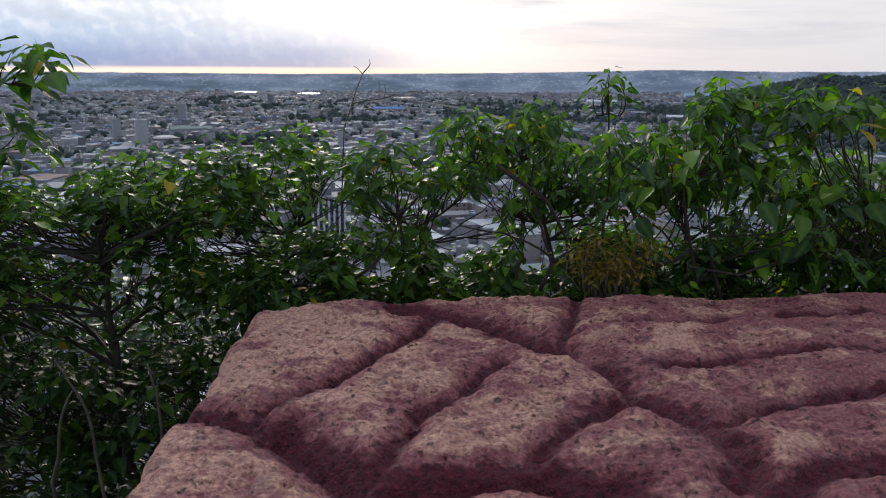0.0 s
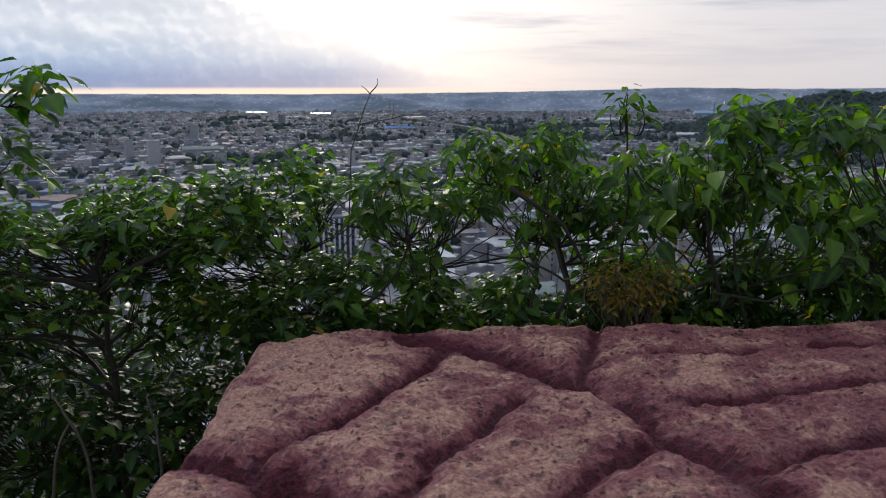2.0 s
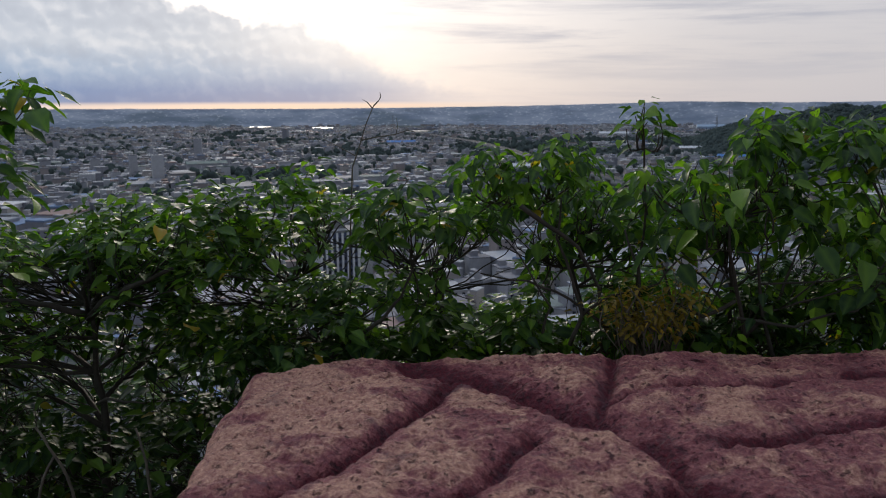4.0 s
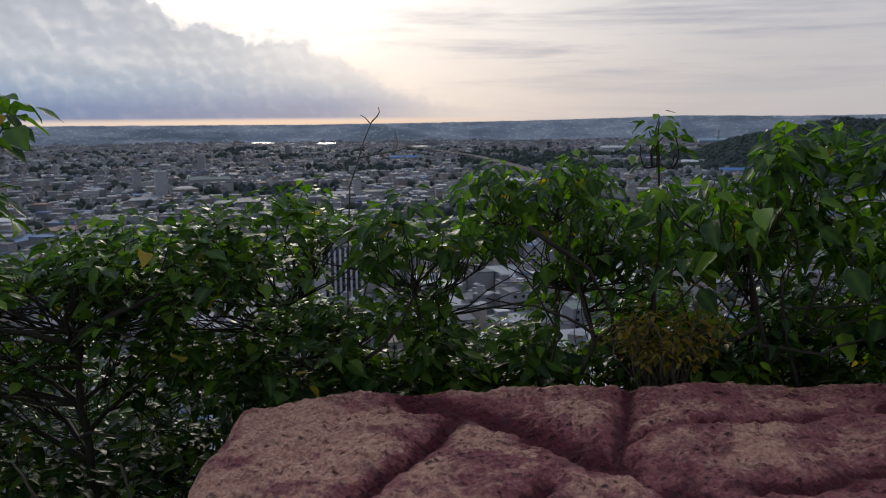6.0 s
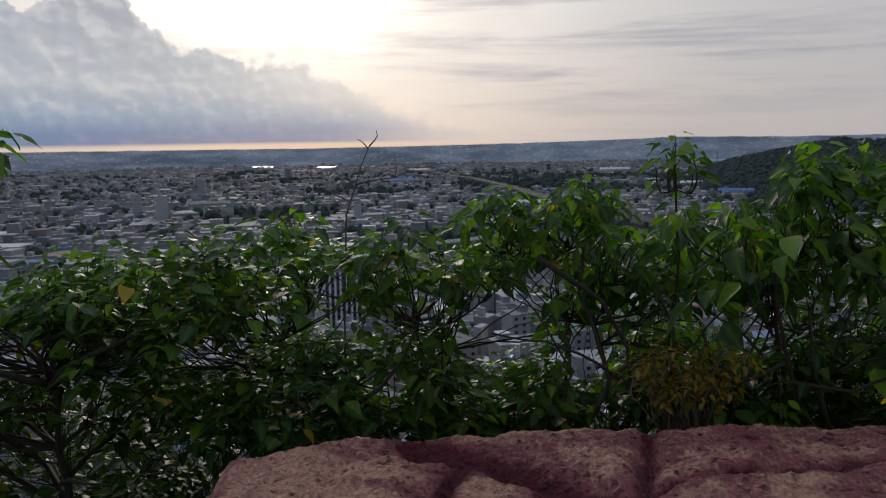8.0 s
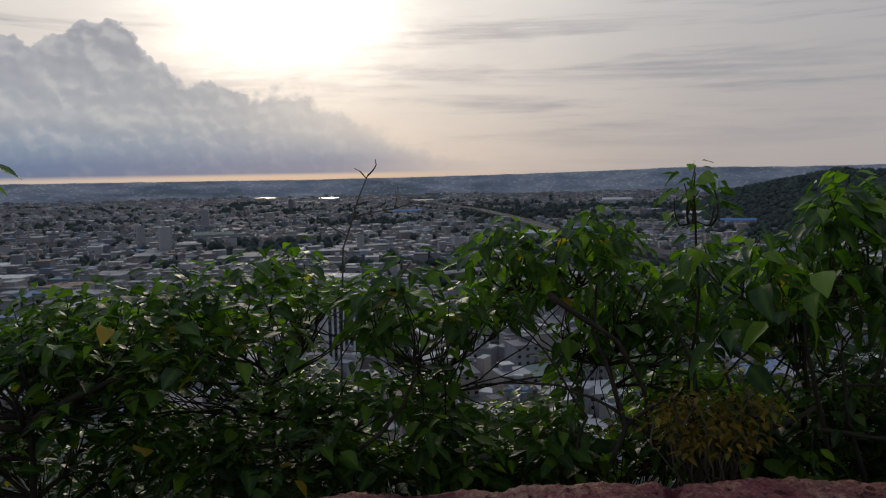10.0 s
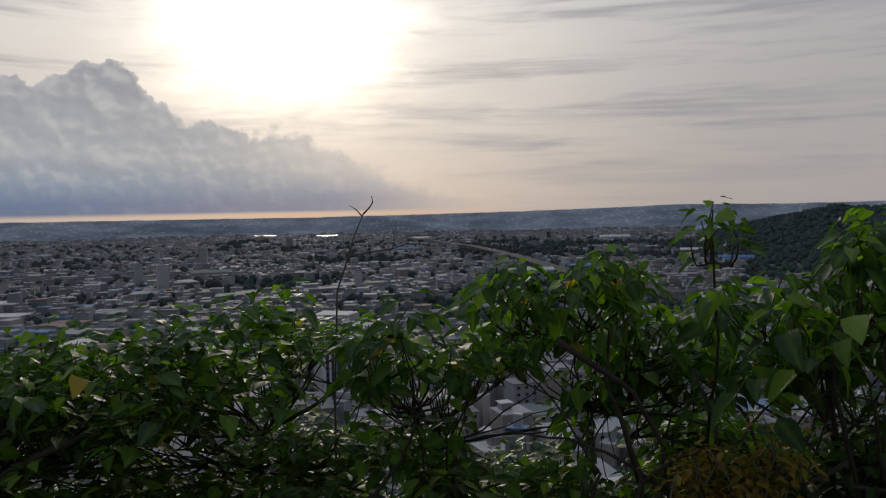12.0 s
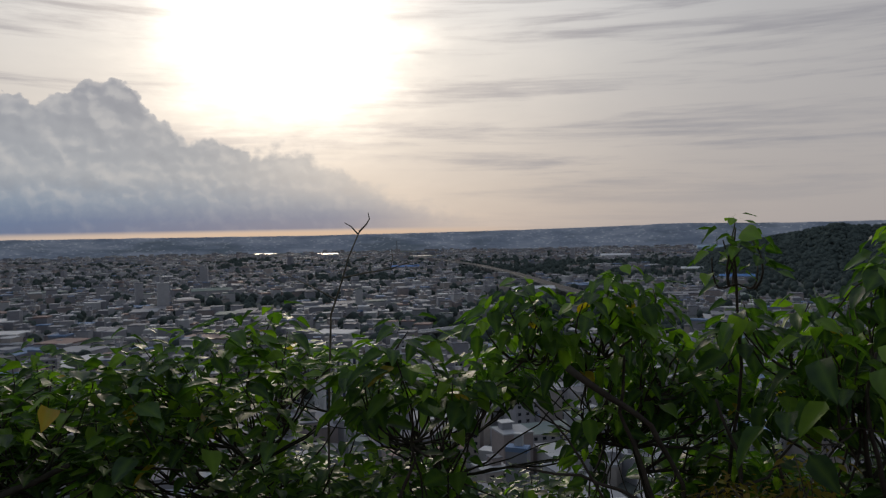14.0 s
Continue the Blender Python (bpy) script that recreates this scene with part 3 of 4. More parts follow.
# places where the thicket is thin: x, z, half width, half height at 2.15 m
GAPS = [(-0.25, 1.255, 0.045, 0.085), (0.12, 1.20, 0.10, 0.085), (-0.06, 1.26, 0.06, 0.03), (0.33, 1.11, 0.06, 0.06), (-0.57, 1.13, 0.09, 0.035),
        (-0.15, 1.06, 0.07, 0.03), (-1.03, 1.13, 0.075, 0.035), (-0.36, 1.02, 0.06, 0.025), (0.62, 1.22, 0.05, 0.04), (0.22, 1.31, 0.05, 0.03), (-0.75, 1.12, 0.04, 0.03), (0.80, 1.2, 0.04, 0.03)]


def in_gap(x, z):
    return any(abs(x - gx) < gw and abs(z - gz) < gh for gx, gz, gw, gh in GAPS)


def thicket_points(rng, x0, x1, low, count, y0, y1, sink=0.03, keep_gap=0.0, top_bias=0.0, clump=6):
    """Twig ends in flat clumps under the top line of the thicket, kept at the same angle from the lookout at any depth."""
    out = []
    tries = 0
    while len(out) < count and tries < count * 40:
        tries += 1
        cx = rng.uniform(x0, x1)
        top = float(np.interp(cx, CROWN_X, CROWN_Z)) - sink
        cz = top - (top - low) * rng.random() ** (1 + top_bias)
        cy = rng.uniform(y0, y1)
        for _ in range(rng.randint(clump - 3, clump + 2)):
            x, y, z = cx + rng.gauss(0, 0.050), cy + rng.gauss(0, 0.05), cz + rng.gauss(0, 0.016)
            z = min(z, float(np.interp(x, CROWN_X, CROWN_Z)) - sink * 0.8)
            if y < y0 - 0.04 or in_gap(x, z) and rng.random() > keep_gap:
                continue
            k = y / 2.15
            p = Vector((EYE.x + (x - EYE.x) * k, y, EYE.z + (z - EYE.z) * k))
            if any((p - q).length < 0.026 for q in out):
                continue
            out.append(p)
    return out[:count]


def aim(y, *pairs):
    """Twig ends at depth y on the lines of sight of x, z at 2.15 m."""
    k = y / 2.15
    return [Vector((EYE.x + (x - EYE.x) * k, y + R.uniform(-0.03, 0.03), EYE.z + (z - EYE.z) * k)) for x, z in pairs]


R = random.Random(7)


def tufts(*pairs):
    """Sprays that stand out of the top line."""
    out = []
    for x, z in pairs:
        y = 2.15 + R.uniform(-0.06, 0.12)
        k = y / 2.15
        for dx, dz in ((0, -0.01), (0.022, -0.04), (-0.028, -0.035), (0.004, -0.07)):
            out.append(Vector((EYE.x + (x + dx - EYE.x) * k, y + dx, EYE.z + (z + dz - EYE.z) * k)))
    return out


def foot(x, y):
    return (x, y, hill_height(x, y) - 0.05)


GROUP = "trees below the lookout"

# left tree with the dark forked trunk
build_tree("tree", "leafy green tree with a dark forked trunk and broad pointed leaves",
           [foot(-0.98, 2.35), (-0.97, 2.32, 0.35), (-0.96, 2.28, 0.70), (-0.945, 2.22, 1.08)], 0.022,
           thicket_points(R, -1.5, -0.62, 0.96, 370, 2.06, 2.7, sink=0.03, top_bias=0.5) + tufts((-0.89, 1.37), (-0.78, 1.40), (-0.68, 1.38)), 0.060, 11, 0.042, LEAVES, BARK, R, hubs=12, group=GROUP, hang=6,
           extra=[([(-0.945, 2.2, 1.05), (-0.86, 2.12, 1.12), (-0.76, 2.08, 1.17), (-0.66, 2.06, 1.215)], 0.011), ([(-0.945, 2.2, 1.06), (-1.02, 2.15, 1.10), (-1.12, 2.12, 1.12), (-1.25, 2.1, 1.16)], 0.010), ([(-0.95, 2.22, 0.8), (-0.88, 2.15, 0.84), (-0.78, 2.12, 0.84)], 0.006),
                  ([(-0.945, 2.2, 1.07), (-0.93, 2.15, 1.14), (-0.89, 2.12, 1.20), (-0.90, 2.12, 1.27)], 0.006), ([(-0.86, 2.12, 1.12), (-0.80, 2.1, 1.12), (-0.73, 2.1, 1.10)], 0.005)])
build_tree("tree", "leafy green tree with spreading twigs and small heart-shaped leaves",
           [foot(-0.55, 2.7), (-0.52, 2.6, 0.3), (-0.48, 2.5, 0.75), (-0.44, 2.42, 1.1)], 0.02,
           thicket_points(R, -0.72, -0.20, 0.95, 240, 2.10, 2.7, sink=0.04, top_bias=0.6) + tufts((-0.58, 1.425), (-0.47, 1.42), (-0.40, 1.44), (-0.33, 1.46)), 0.062, 10, 0.042, LEAVES, BARK, R, hubs=10, group=GROUP, hang=10)
build_tree("tree", "leafy green tree with drooping dark leaves over the town",
           [foot(-0.12, 2.75), (-0.10, 2.6, 0.35), (-0.07, 2.5, 0.8), (-0.04, 2.4, 1.12)], 0.018,
           thicket_points(R, -0.24, 0.24, 0.95, 150, 2.14, 2.65, sink=0.07, top_bias=0.15) + tufts((-0.16, 1.40), (-0.08, 1.435), (0.0, 1.36)), 0.066, 10, 0.042, LEAVES, BARK, R, hubs=9, group=GROUP, hang=16,
           extra=[([(-0.20, 2.12, 1.03), (-0.15, 2.1, 1.07), (-0.10, 2.1, 1.13), (-0.07, 2.1, 1.20)], 0.006)])
build_tree("tree", "open crooked tree with tufts of drooping leaves and bare lower twigs",
           [foot(0.46, 2.6), (0.45, 2.5, 0.5), (0.43, 2.35, 0.95), (0.36, 2.3, 1.22), (0.22, 2.3, 1.34)], 0.011,
           thicket_points(R, 0.08, 0.60, 1.22, 66, 2.12, 2.5, sink=0.08, top_bias=0.2, keep_gap=0.0) + thicket_points(R, 0.14, 0.60, 0.98, 36, 2.2, 2.5, sink=0.32)
           + tufts((0.08, 1.475), (0.13, 1.51), (0.18, 1.475), (0.26, 1.505), (0.31, 1.525), (0.37, 1.50), (0.22, 1.42)), 0.058, 10, 0.034, LEAVES, BARK, R, hubs=11, group=GROUP, hang=30,
           extra=[([(0.20, 2.1, 1.36), (0.27, 2.08, 1.31), (0.34, 2.08, 1.26), (0.40, 2.1, 1.15), (0.43, 2.12, 1.02)], 0.0075), ([(0.43, 2.12, 1.04), (0.33, 2.1, 1.12), (0.22, 2.1, 1.17), (0.10, 2.1, 1.19)], 0.005),
                  ([(0.33, 2.1, 1.0), (0.36, 2.1, 1.08), (0.33, 2.1, 1.18), (0.29, 2.1, 1.28), (0.30, 2.1, 1.38)], 0.006), ([(0.45, 2.1, 1.0), (0.50, 2.1, 1.10), (0.50, 2.1, 1.20), (0.46, 2.1, 1.30)], 0.006),
                  ([(0.36, 2.1, 1.08), (0.43, 2.1, 1.13), (0.55, 2.1, 1.16), (0.62, 2.1, 1.24)], 0.005), ([(0.26, 2.1, 1.02), (0.28, 2.1, 1.10), (0.22, 2.1, 1.20), (0.14, 2.1, 1.30)], 0.004)])
build_tree("tree", "tall green tree with large drooping pointed leaves",
           [foot(0.84, 2.5), (0.82, 2.4, 0.5), (0.79, 2.25, 0.95), (0.75, 2.15, 1.18), (0.73, 2.15, 1.30)], 0.011,
           thicket_points(R, 0.50, 1.05, 0.98, 135, 2.1, 2.55, sink=0.11, top_bias=0.3) + tufts((0.53, 1.47), (0.65, 1.47), (0.75, 1.49), (0.79, 1.56), (0.83, 1.59), (0.88, 1.555), (0.94, 1.59)), 0.068, 9, 0.036, LEAVES, BARK, R, hubs=10, group=GROUP, hang=32,
           extra=[([(0.78, 2.1, 1.0), (0.74, 2.08, 1.15), (0.715, 2.08, 1.27), (0.73, 2.08, 1.38)], 0.006), ([(0.74, 2.06, 1.08), (0.88, 2.05, 1.06), (1.03, 2.05, 1.10), (1.10, 2.05, 1.19)], 0.005), ([(0.74, 2.08, 1.12), (0.66, 2.08, 1.08), (0.58, 2.08, 1.12), (0.55, 2.08, 1.22)], 0.006), ([(0.78, 2.1, 1.02), (0.86, 2.1, 1.12), (0.90, 2.1, 1.26)], 0.006)])
build_tree("tree", "dense green tree with very large leaves, few yellow",
           [foot(1.45, 2.5), (1.42, 2.4, 0.5), (1.36, 2.25, 0.9), (1.28, 2.15, 1.2)], 0.014,
           thicket_points(R, 0.98, 1.75, 0.92, 190, 2.08, 2.55, sink=0.11, top_bias=0.15) + tufts((1.03, 1.555), (1.09, 1.58), (1.16, 1.55), (1.25, 1.565), (1.42, 1.56)), 0.076, 9, 0.042, LEAVES, BARK, R, hubs=10, group=GROUP, hang=28)
build_tree("tree", "young tree with very large drooping leaves in front of the thicket",
           [foot(0.92, 2.3), (0.90, 2.2, 0.5), (0.86, 2.1, 0.95), (0.78, 2.06, 1.24)], 0.012,
           aim(2.02, (0.76, 1.40), (0.66, 1.39), (0.86, 1.38), (0.70, 1.31), (0.93, 1.30), (1.06, 1.25), (1.19, 1.25), (1.27, 1.30), (0.60, 1.25), (1.14, 1.16)), 0.096, 6, 0.040, LEAVES, BARK, R, hubs=4, group=GROUP, gaps=False, hang=38)
# sprays that stand over the rest
build_tree("tree", "slender sapling with a tuft of leaves at its top",
           [foot(0.56, 2.55), (0.55, 2.4, 0.6), (0.525, 2.2, 1.2), (0.505, 2.12, 1.50), (0.497, 2.10, 1.60)], 0.0055,
           [(0.497, 2.10, 1.612), (0.475, 2.10, 1.578), (0.525, 2.10, 1.580), (0.50, 2.08, 1.565), (0.455, 2.10, 1.548), (0.535, 2.10, 1.545), (0.50, 2.12, 1.535)], 0.048, 6, 0.028, LEAVES, BARK, R, hubs=2, group=GROUP, hang=28)
build_tree("tree", "tall thin tree with a leafy branch reaching over the thicket",
           [foot(-1.75, 2.6), (-1.7, 2.4, 0.6), (-1.5, 2.3, 1.2), (-1.3, 2.25, 1.5), (-1.2, 2.25, 1.6)], 0.018,
           [(-1.16, 2.25, 1.66), (-1.10, 2.25, 1.67), (-1.05, 2.22, 1.65), (-1.14, 2.2, 1.60), (-1.09, 2.25, 1.61), (-1.2, 2.2, 1.50), (-1.16, 2.25, 1.46),
            (-1.22, 2.25, 1.42), (-1.13, 2.22, 1.41), (-1.26, 2.2, 1.6), (-1.3, 2.2, 1.66), (-1.2, 2.2, 1.36)], 0.098, 9, 0.045, LEAVES, BARK, R, hubs=4, group=GROUP, hang=20)
# lower growth behind, down the slope
for x0, x1 in ((-2.6, -1.2), (-1.3, -0.5), (-0.6, 0.2), (0.1, 0.9), (0.8, 1.7), (1.5, 2.8)):
    c = (x0 + x1) / 2
    pts = []
    for p in thicket_points(R, x0 / 1.45, x1 / 1.45, 0.45 if c > -0.8 else 0.0, 250 if c > -0.8 else 420, 2.7, 3.5, sink=0.28, keep_gap=0.05):
        pts.append(p)
    build_tree("bush", "dense small-leaved green bush on the slope", [foot(c, 3.2), (c, 3.15, -0.2), (c + 0.05, 3.1, 0.4)], 0.02,
               pts, 0.068, 10, 0.06, LEAVES_SMALL, BARK, R, hubs=9, parts=60, hang=8, group="bushes on the slope")
for x0, x1, n in ((-1.6, -1.0, 330), (-1.1, -0.45, 340)):
    c = (x0 + x1) / 2
    build_tree("bush", "low shaded green bush beside the red stone", [foot(c, 2.6), (c, 2.55, -0.2), (c + 0.04, 2.5, 0.3)], 0.014,
               [p for p in thicket_points(R, x0, x1, 0.05, n, 2.15, 2.75, sink=0.36, keep_gap=0.3)], 0.068, 9, 0.05, LEAVES_SMALL, BARK, R, hubs=10, parts=120, hang=10, group="bushes on the slope")
for x0, x1, n in ((-0.50, 0.12, 95), (0.08, 0.66, 70), (0.62, 1.15, 95), (1.1, 1.7, 95)):
    c = (x0 + x1) / 2
    build_tree("bush", "low leafy green bush close behind the red stone", [foot(c, 2.5), (c, 2.45, -0.1), (c + 0.03, 2.4, 0.5)], 0.012,
               thicket_points(R, x0, x1, 0.92, n, 2.12, 2.5, sink=0.37, keep_gap=0.2), 0.058, 10, 0.045, LEAVES_SMALL, BARK, R, hubs=8, parts=60, hang=12, group="bushes on the slope")
build_tree("bush", "rusty yellow-brown bush among green trees", [foot(0.56, 2.3), (0.56, 2.2, 0.4), (0.55, 2.1, 0.85)], 0.010,
           [Vector((0.515 + R.gauss(0, 0.055), 2.05 + R.uniform(-0.06, 0.06), 1.115 + R.gauss(0, 0.040))) for _ in range(64)], 0.028, 10, 0.026, LEAVES_RUSTY, BARK_PALE, R, hubs=7, gaps=False)

# bare twig over the crowns
bare = thing("bare_sapling", Vector(foot(-0.3, 2.5)) + Vector((0.018, 0, 0)), "thin leafless grey sapling standing over the thicket", "sapling")
b0 = Vector(foot(-0.3, 2.5))
def bare_part(way, r, name="twig"):
    way = [EYE + (Vector(p) - EYE) * OUT for p in way]
    v, f = tube([p - b0 for p in way], [0.62 * r * (1 - 0.6 * i / (len(way) - 1)) for i in range(len(way))], 5)
    link_mesh(name, v, f, BARK_PALE, bare, smooth=True)
bare_part([EYE + (b0 - EYE) / OUT, (-0.29, 2.4, 0.6), (-0.27, 2.3, 1.2), (-0.245, 2.2, 1.45), (-0.225, 2.18, 1.50), (-0.205, 2.17, 1.56), (-0.185, 2.17, 1.605)], 0.0048, "trunk")
bare_part([(-0.185, 2.17, 1.605), (-0.172, 2.17, 1.618), (-0.166, 2.17, 1.628), (-0.168, 2.17, 1.64)], 0.0032)
bare_part([(-0.187, 2.17, 1.600), (-0.20, 2.17, 1.615), (-0.212, 2.17, 1.622)], 0.0026)
bare_part([(-0.218, 2.18, 1.52), (-0.18, 2.18, 1.528), (-0.13, 2.18, 1.535), (-0.10, 2.18, 1.545), (-0.08, 2.18, 1.54)], 0.0032)
bare_part([(-0.13, 2.18, 1.535), (-0.125, 2.18, 1.555), (-0.128, 2.18, 1.575)], 0.002)
bare_part([(-0.235, 2.19, 1.48), (-0.28, 2.19, 1.505), (-0.33, 2.19, 1.53)], 0.0026)


# dry stems hanging among the lower bushes
def dry_stem(*way):
    pts = [EYE + (Vector(p) - EYE) * OUT for p in way]
    end = Vector((pts[-1].x, pts[-1].y + 0.15, hill_height(pts[-1].x, pts[-1].y + 0.15) - 0.03))
    t = thing("dry_stem", end, "pale dry stem among dark bushes", "stem", "dry stems")
    fine = []
    for a, e in zip(pts, pts[1:] + [end]):
        fine += bent(a, e, R, 5, 0.06)[:-1]
    fine.append(end)
    v, f = tube([p - end for p in fine], [0.003 + 0.004 * i / len(fine) for i in range(len(fine))], 5)
    link_mesh("stalk", v, f, BARK_PALE, t, smooth=True)


dry_stem((-1.04, 2.06, 0.80), (-0.985, 2.06, 0.70), (-0.965, 2.08, 0.55), (-0.96, 2.1, 0.35))
dry_stem((-1.0, 2.06, 0.72), (-1.05, 2.06, 0.60), (-1.10, 2.08, 0.42))
dry_stem((-0.80, 2.1, 0.78), (-0.77, 2.08, 0.66), (-0.79, 2.1, 0.45))


# ---- the town on the plain ----
def box(heap, x, y, z, w, d, h, turn):
    c, s = math.cos(turn), math.sin(turn)
    pts = [(x + c * a - s * b, y + s * a + c * b) for a, b in ((-w / 2, -d / 2), (w / 2, -d / 2), (w / 2, d / 2), (-w / 2, d / 2))]
    heap.add([(p[0], p[1], z) for p in pts] + [(p[0], p[1], z + h) for p in pts], [(0, 1, 5, 4), (1, 2, 6, 5), (2, 3, 7, 6), (3, 0, 4, 7)])
    return pts


def slab(heap, pts, z, t, grow=0.0):
    cx, cy = sum(p[0] for p in pts) / 4, sum(p[1] for p in pts) / 4
    q = [(cx + (p[0] - cx) * (1 + grow), cy + (p[1] - cy) * (1 + grow)) for p in pts]
    heap.add([(p[0], p[1], z) for p in q] + [(p[0], p[1], z + t) for p in q], [(0, 1, 5, 4), (1, 2, 6, 5), (2, 3, 7, 6), (3, 0, 4, 7), (4, 5, 6, 7)])


def polar(az, d):
    return (d * math.sin(radians(az)), d * math.cos(radians(az)))


RC = random.Random(11)
RISE = [(-60, 3), (-30, 5), (-20, 3), (-10, 0), (0, 6), (6, 12), (12, 22), (17, 34), (24, 24), (30, 26), (60, 20)]


def land(x, y):
    """Height of the plain and of the long rise at its far end."""
    d, az = math.hypot(x, y), math.degrees(math.atan2(x, y))
    top = float(np.interp(az, [t[0] for t in RISE], [t[1] for t in RISE]))
    top += 3.0 * noise.noise((az * 0.8, 0.0, 3.0))
    k = min(1.0, max(0.0, (d - 4150) / 550))
    return PLAIN + (top - PLAIN) * k * (1 + 0.10 * noise.noise((x * 0.003, y * 0.003, 8.0)) * (1 if k < 0.97 else 0))



HIGHWAY = ((-2.0, 2700), (2.4, 1940), (5.0, 1540), (9.6, 1050), (17.0, 800))
HALLS = ((20.0, 3300, 210, 60, 14, 0), (18.3, 1650, 70, 26, 10, 1), (20.8, 1400, 55, 24, 9, 2), (6.5, 1120, 60, 26, 9, 1), (12.5, 2500, 90, 40, 11, 1), (-3.0, 1900, 70, 30, 10, 2), (-17.0, 1250, 60, 26, 9, 3))


def road_near(x, y, wide=26):
    pts = [polar(*p) for p in HIGHWAY]
    if any(float(seg_dist(x, y, a, b)) < wide for a, b in zip(pts, pts[1:])):
        return True
    return any(math.hypot(x - polar(h[0], h[1])[0], y - polar(h[0], h[1])[1]) < h[2] * 0.62 for h in HALLS)


PONDS = ((-9.4, -7.6, 3690, 3850), (-14.0, -12.3, 4000, 4120), (-2.6, -0.8, 3070, 3200))


def open_land(x, y):
    """Fields, the river and woods, where no houses stand."""
    d = math.hypot(x, y)
    az = math.degrees(math.atan2(x, y))
    if d < 560:
        return False
    if noise.noise((x * 0.0035, y * 0.0035, 5.0)) > 0.36:
        return True
    if 1 < az < 22 and 1450 < d < 2300 and noise.noise((x * 0.004, y * 0.004, 1.0)) > -0.25:
        return True
    if -1.5 < az < 5.5 and 600 < d < 820:
        return True
    if road_near(x, y):
        return True
    return az > 21 and d > 1000


def near_pond(az, d):
    return any(a0 - 0.3 < az < a1 + 0.3 and r0 - 330 < d < r1 + 30 for a0, a1, r0, r1 in PONDS)


def build_town():
    walls, roofs, woods = Heap(), Heap(), Heap()
    d = 205.0
    while d < 4150:
        step = 12.0 + d * 0.0052
        half = radians(38)
        n = int(2 * half * d / (step * 1.25))
        for i in range(n):
            a = -half + 2 * half * (i + RC.random()) / n
            r = d + RC.uniform(-0.45, 0.45) * step
            x, y = r * math.sin(a), r * math.cos(a)
            if near_pond(math.degrees(a), r) or (d > 3400 and RC.random() < min(0.75, (d - 3300) / 1000)):
                continue
            if open_land(x, y):
                if RC.random() < 0.8 and d < 3300 and not road_near(x, y):
                    tuft(woods, x, y, RC.uniform(3, 6) + min(d, 2500) * 0.0012)
                continue
            q = RC.random()
            if q < (0.24 if d < 2600 else 0.14) + 0.5 * max(0, noise.noise((x * 0.006, y * 0.006, 9.0))):
                if d < 2900:
                    tuft(woods, x, y, (RC.uniform(3, 7) if d > 560 else RC.uniform(1.5, 3.5)) + min(d, 2500) * 0.0012)
                continue
            big = q > 0.965 and d > 560
            if d < 560 and abs(x + 56) < 22 and abs(y - 395) < 24:
                continue
            w, dp = (RC.uniform(24, 60), RC.uniform(16, 34)) if big else (RC.uniform(6, 15) + d * 0.003, RC.uniform(6, 13) + d * 0.002)
            h = RC.uniform(6, 10) if big else RC.choice((5.0, 6.5, 6.5, 8.0, 9.5, 12.5)) * RC.uniform(0.8, 1.1)
            if RC.random() < 0.014 and d < 2800:
                h *= RC.uniform(1.8, 3.0)
                w *= 0.8
            if d < 560:
                w, dp = w * 0.62, dp * 0.62
            turn = 0.35 * noise.noise((x * 0.0012, y * 0.0012, 2.0)) * 3 + RC.choice((0, math.pi / 2)) + RC.uniform(-0.06, 0.06)
            z0 = land(x, y) - 1
            pts = box(walls, x, y, z0, w, dp, h, turn)
            slab(roofs, pts, z0 + h, RC.uniform(0.5, 1.6), 0.03)
            if d < 2200 and not big and RC.random() < 0.5:
                hx, hy = x + RC.uniform(-0.2, 0.2) * w, y + RC.uniform(-0.2, 0.2) * dp
                p2 = box(walls, hx, hy, PLAIN + h, w * 0.35, dp * 0.4, 3.2, turn)
                slab(roofs, p2, PLAIN + h + 3.2, 0.4, 0.1)
        d += step * 1.05
    tagged(link_mesh("town_walls", walls.v, walls.f, WALLS), "countless low grey and beige town houses on the plain", "houses", kind="stuff")
    tagged(link_mesh("town_roofs", roofs.v, roofs.f, ROOFS), "flat pale grey, white and blue roofs of the town", "roofs", kind="stuff")
    tagged(link_mesh("town_trees", woods.v, woods.f, WOODS, smooth=True), "dark green trees and woods between the houses", "trees", kind="stuff")


def tuft(heap, x, y, r, z=None):
    """A small uneven clump of a far tree."""
    z = land(x, y) if z is None else z
    k = 6
    v, f = [], []
    for j, (hh, rr) in enumerate(((0.0, 0.7), (0.6, 1.0), (1.2, 0.6))):
        for i in range(k):
            w = 6.283 * i / k + j
            q = rr * r * RC.uniform(0.7, 1.25)
            v.append((x + q * math.cos(w), y + q * math.sin(w), z + hh * r * RC.uniform(0.85, 1.15)))
    v.append((x, y, z + 1.5 * r))
    for j in range(2):
        for i in range(k):
            f.append((j * k + i, j * k + (i + 1) % k, (j + 1) * k + (i + 1) % k, (j + 1) * k + i))
    f += [(2 * k + i, 2 * k + (i + 1) % k, 3 * k) for i in range(k)]
    heap.add(v, f)


build_town()


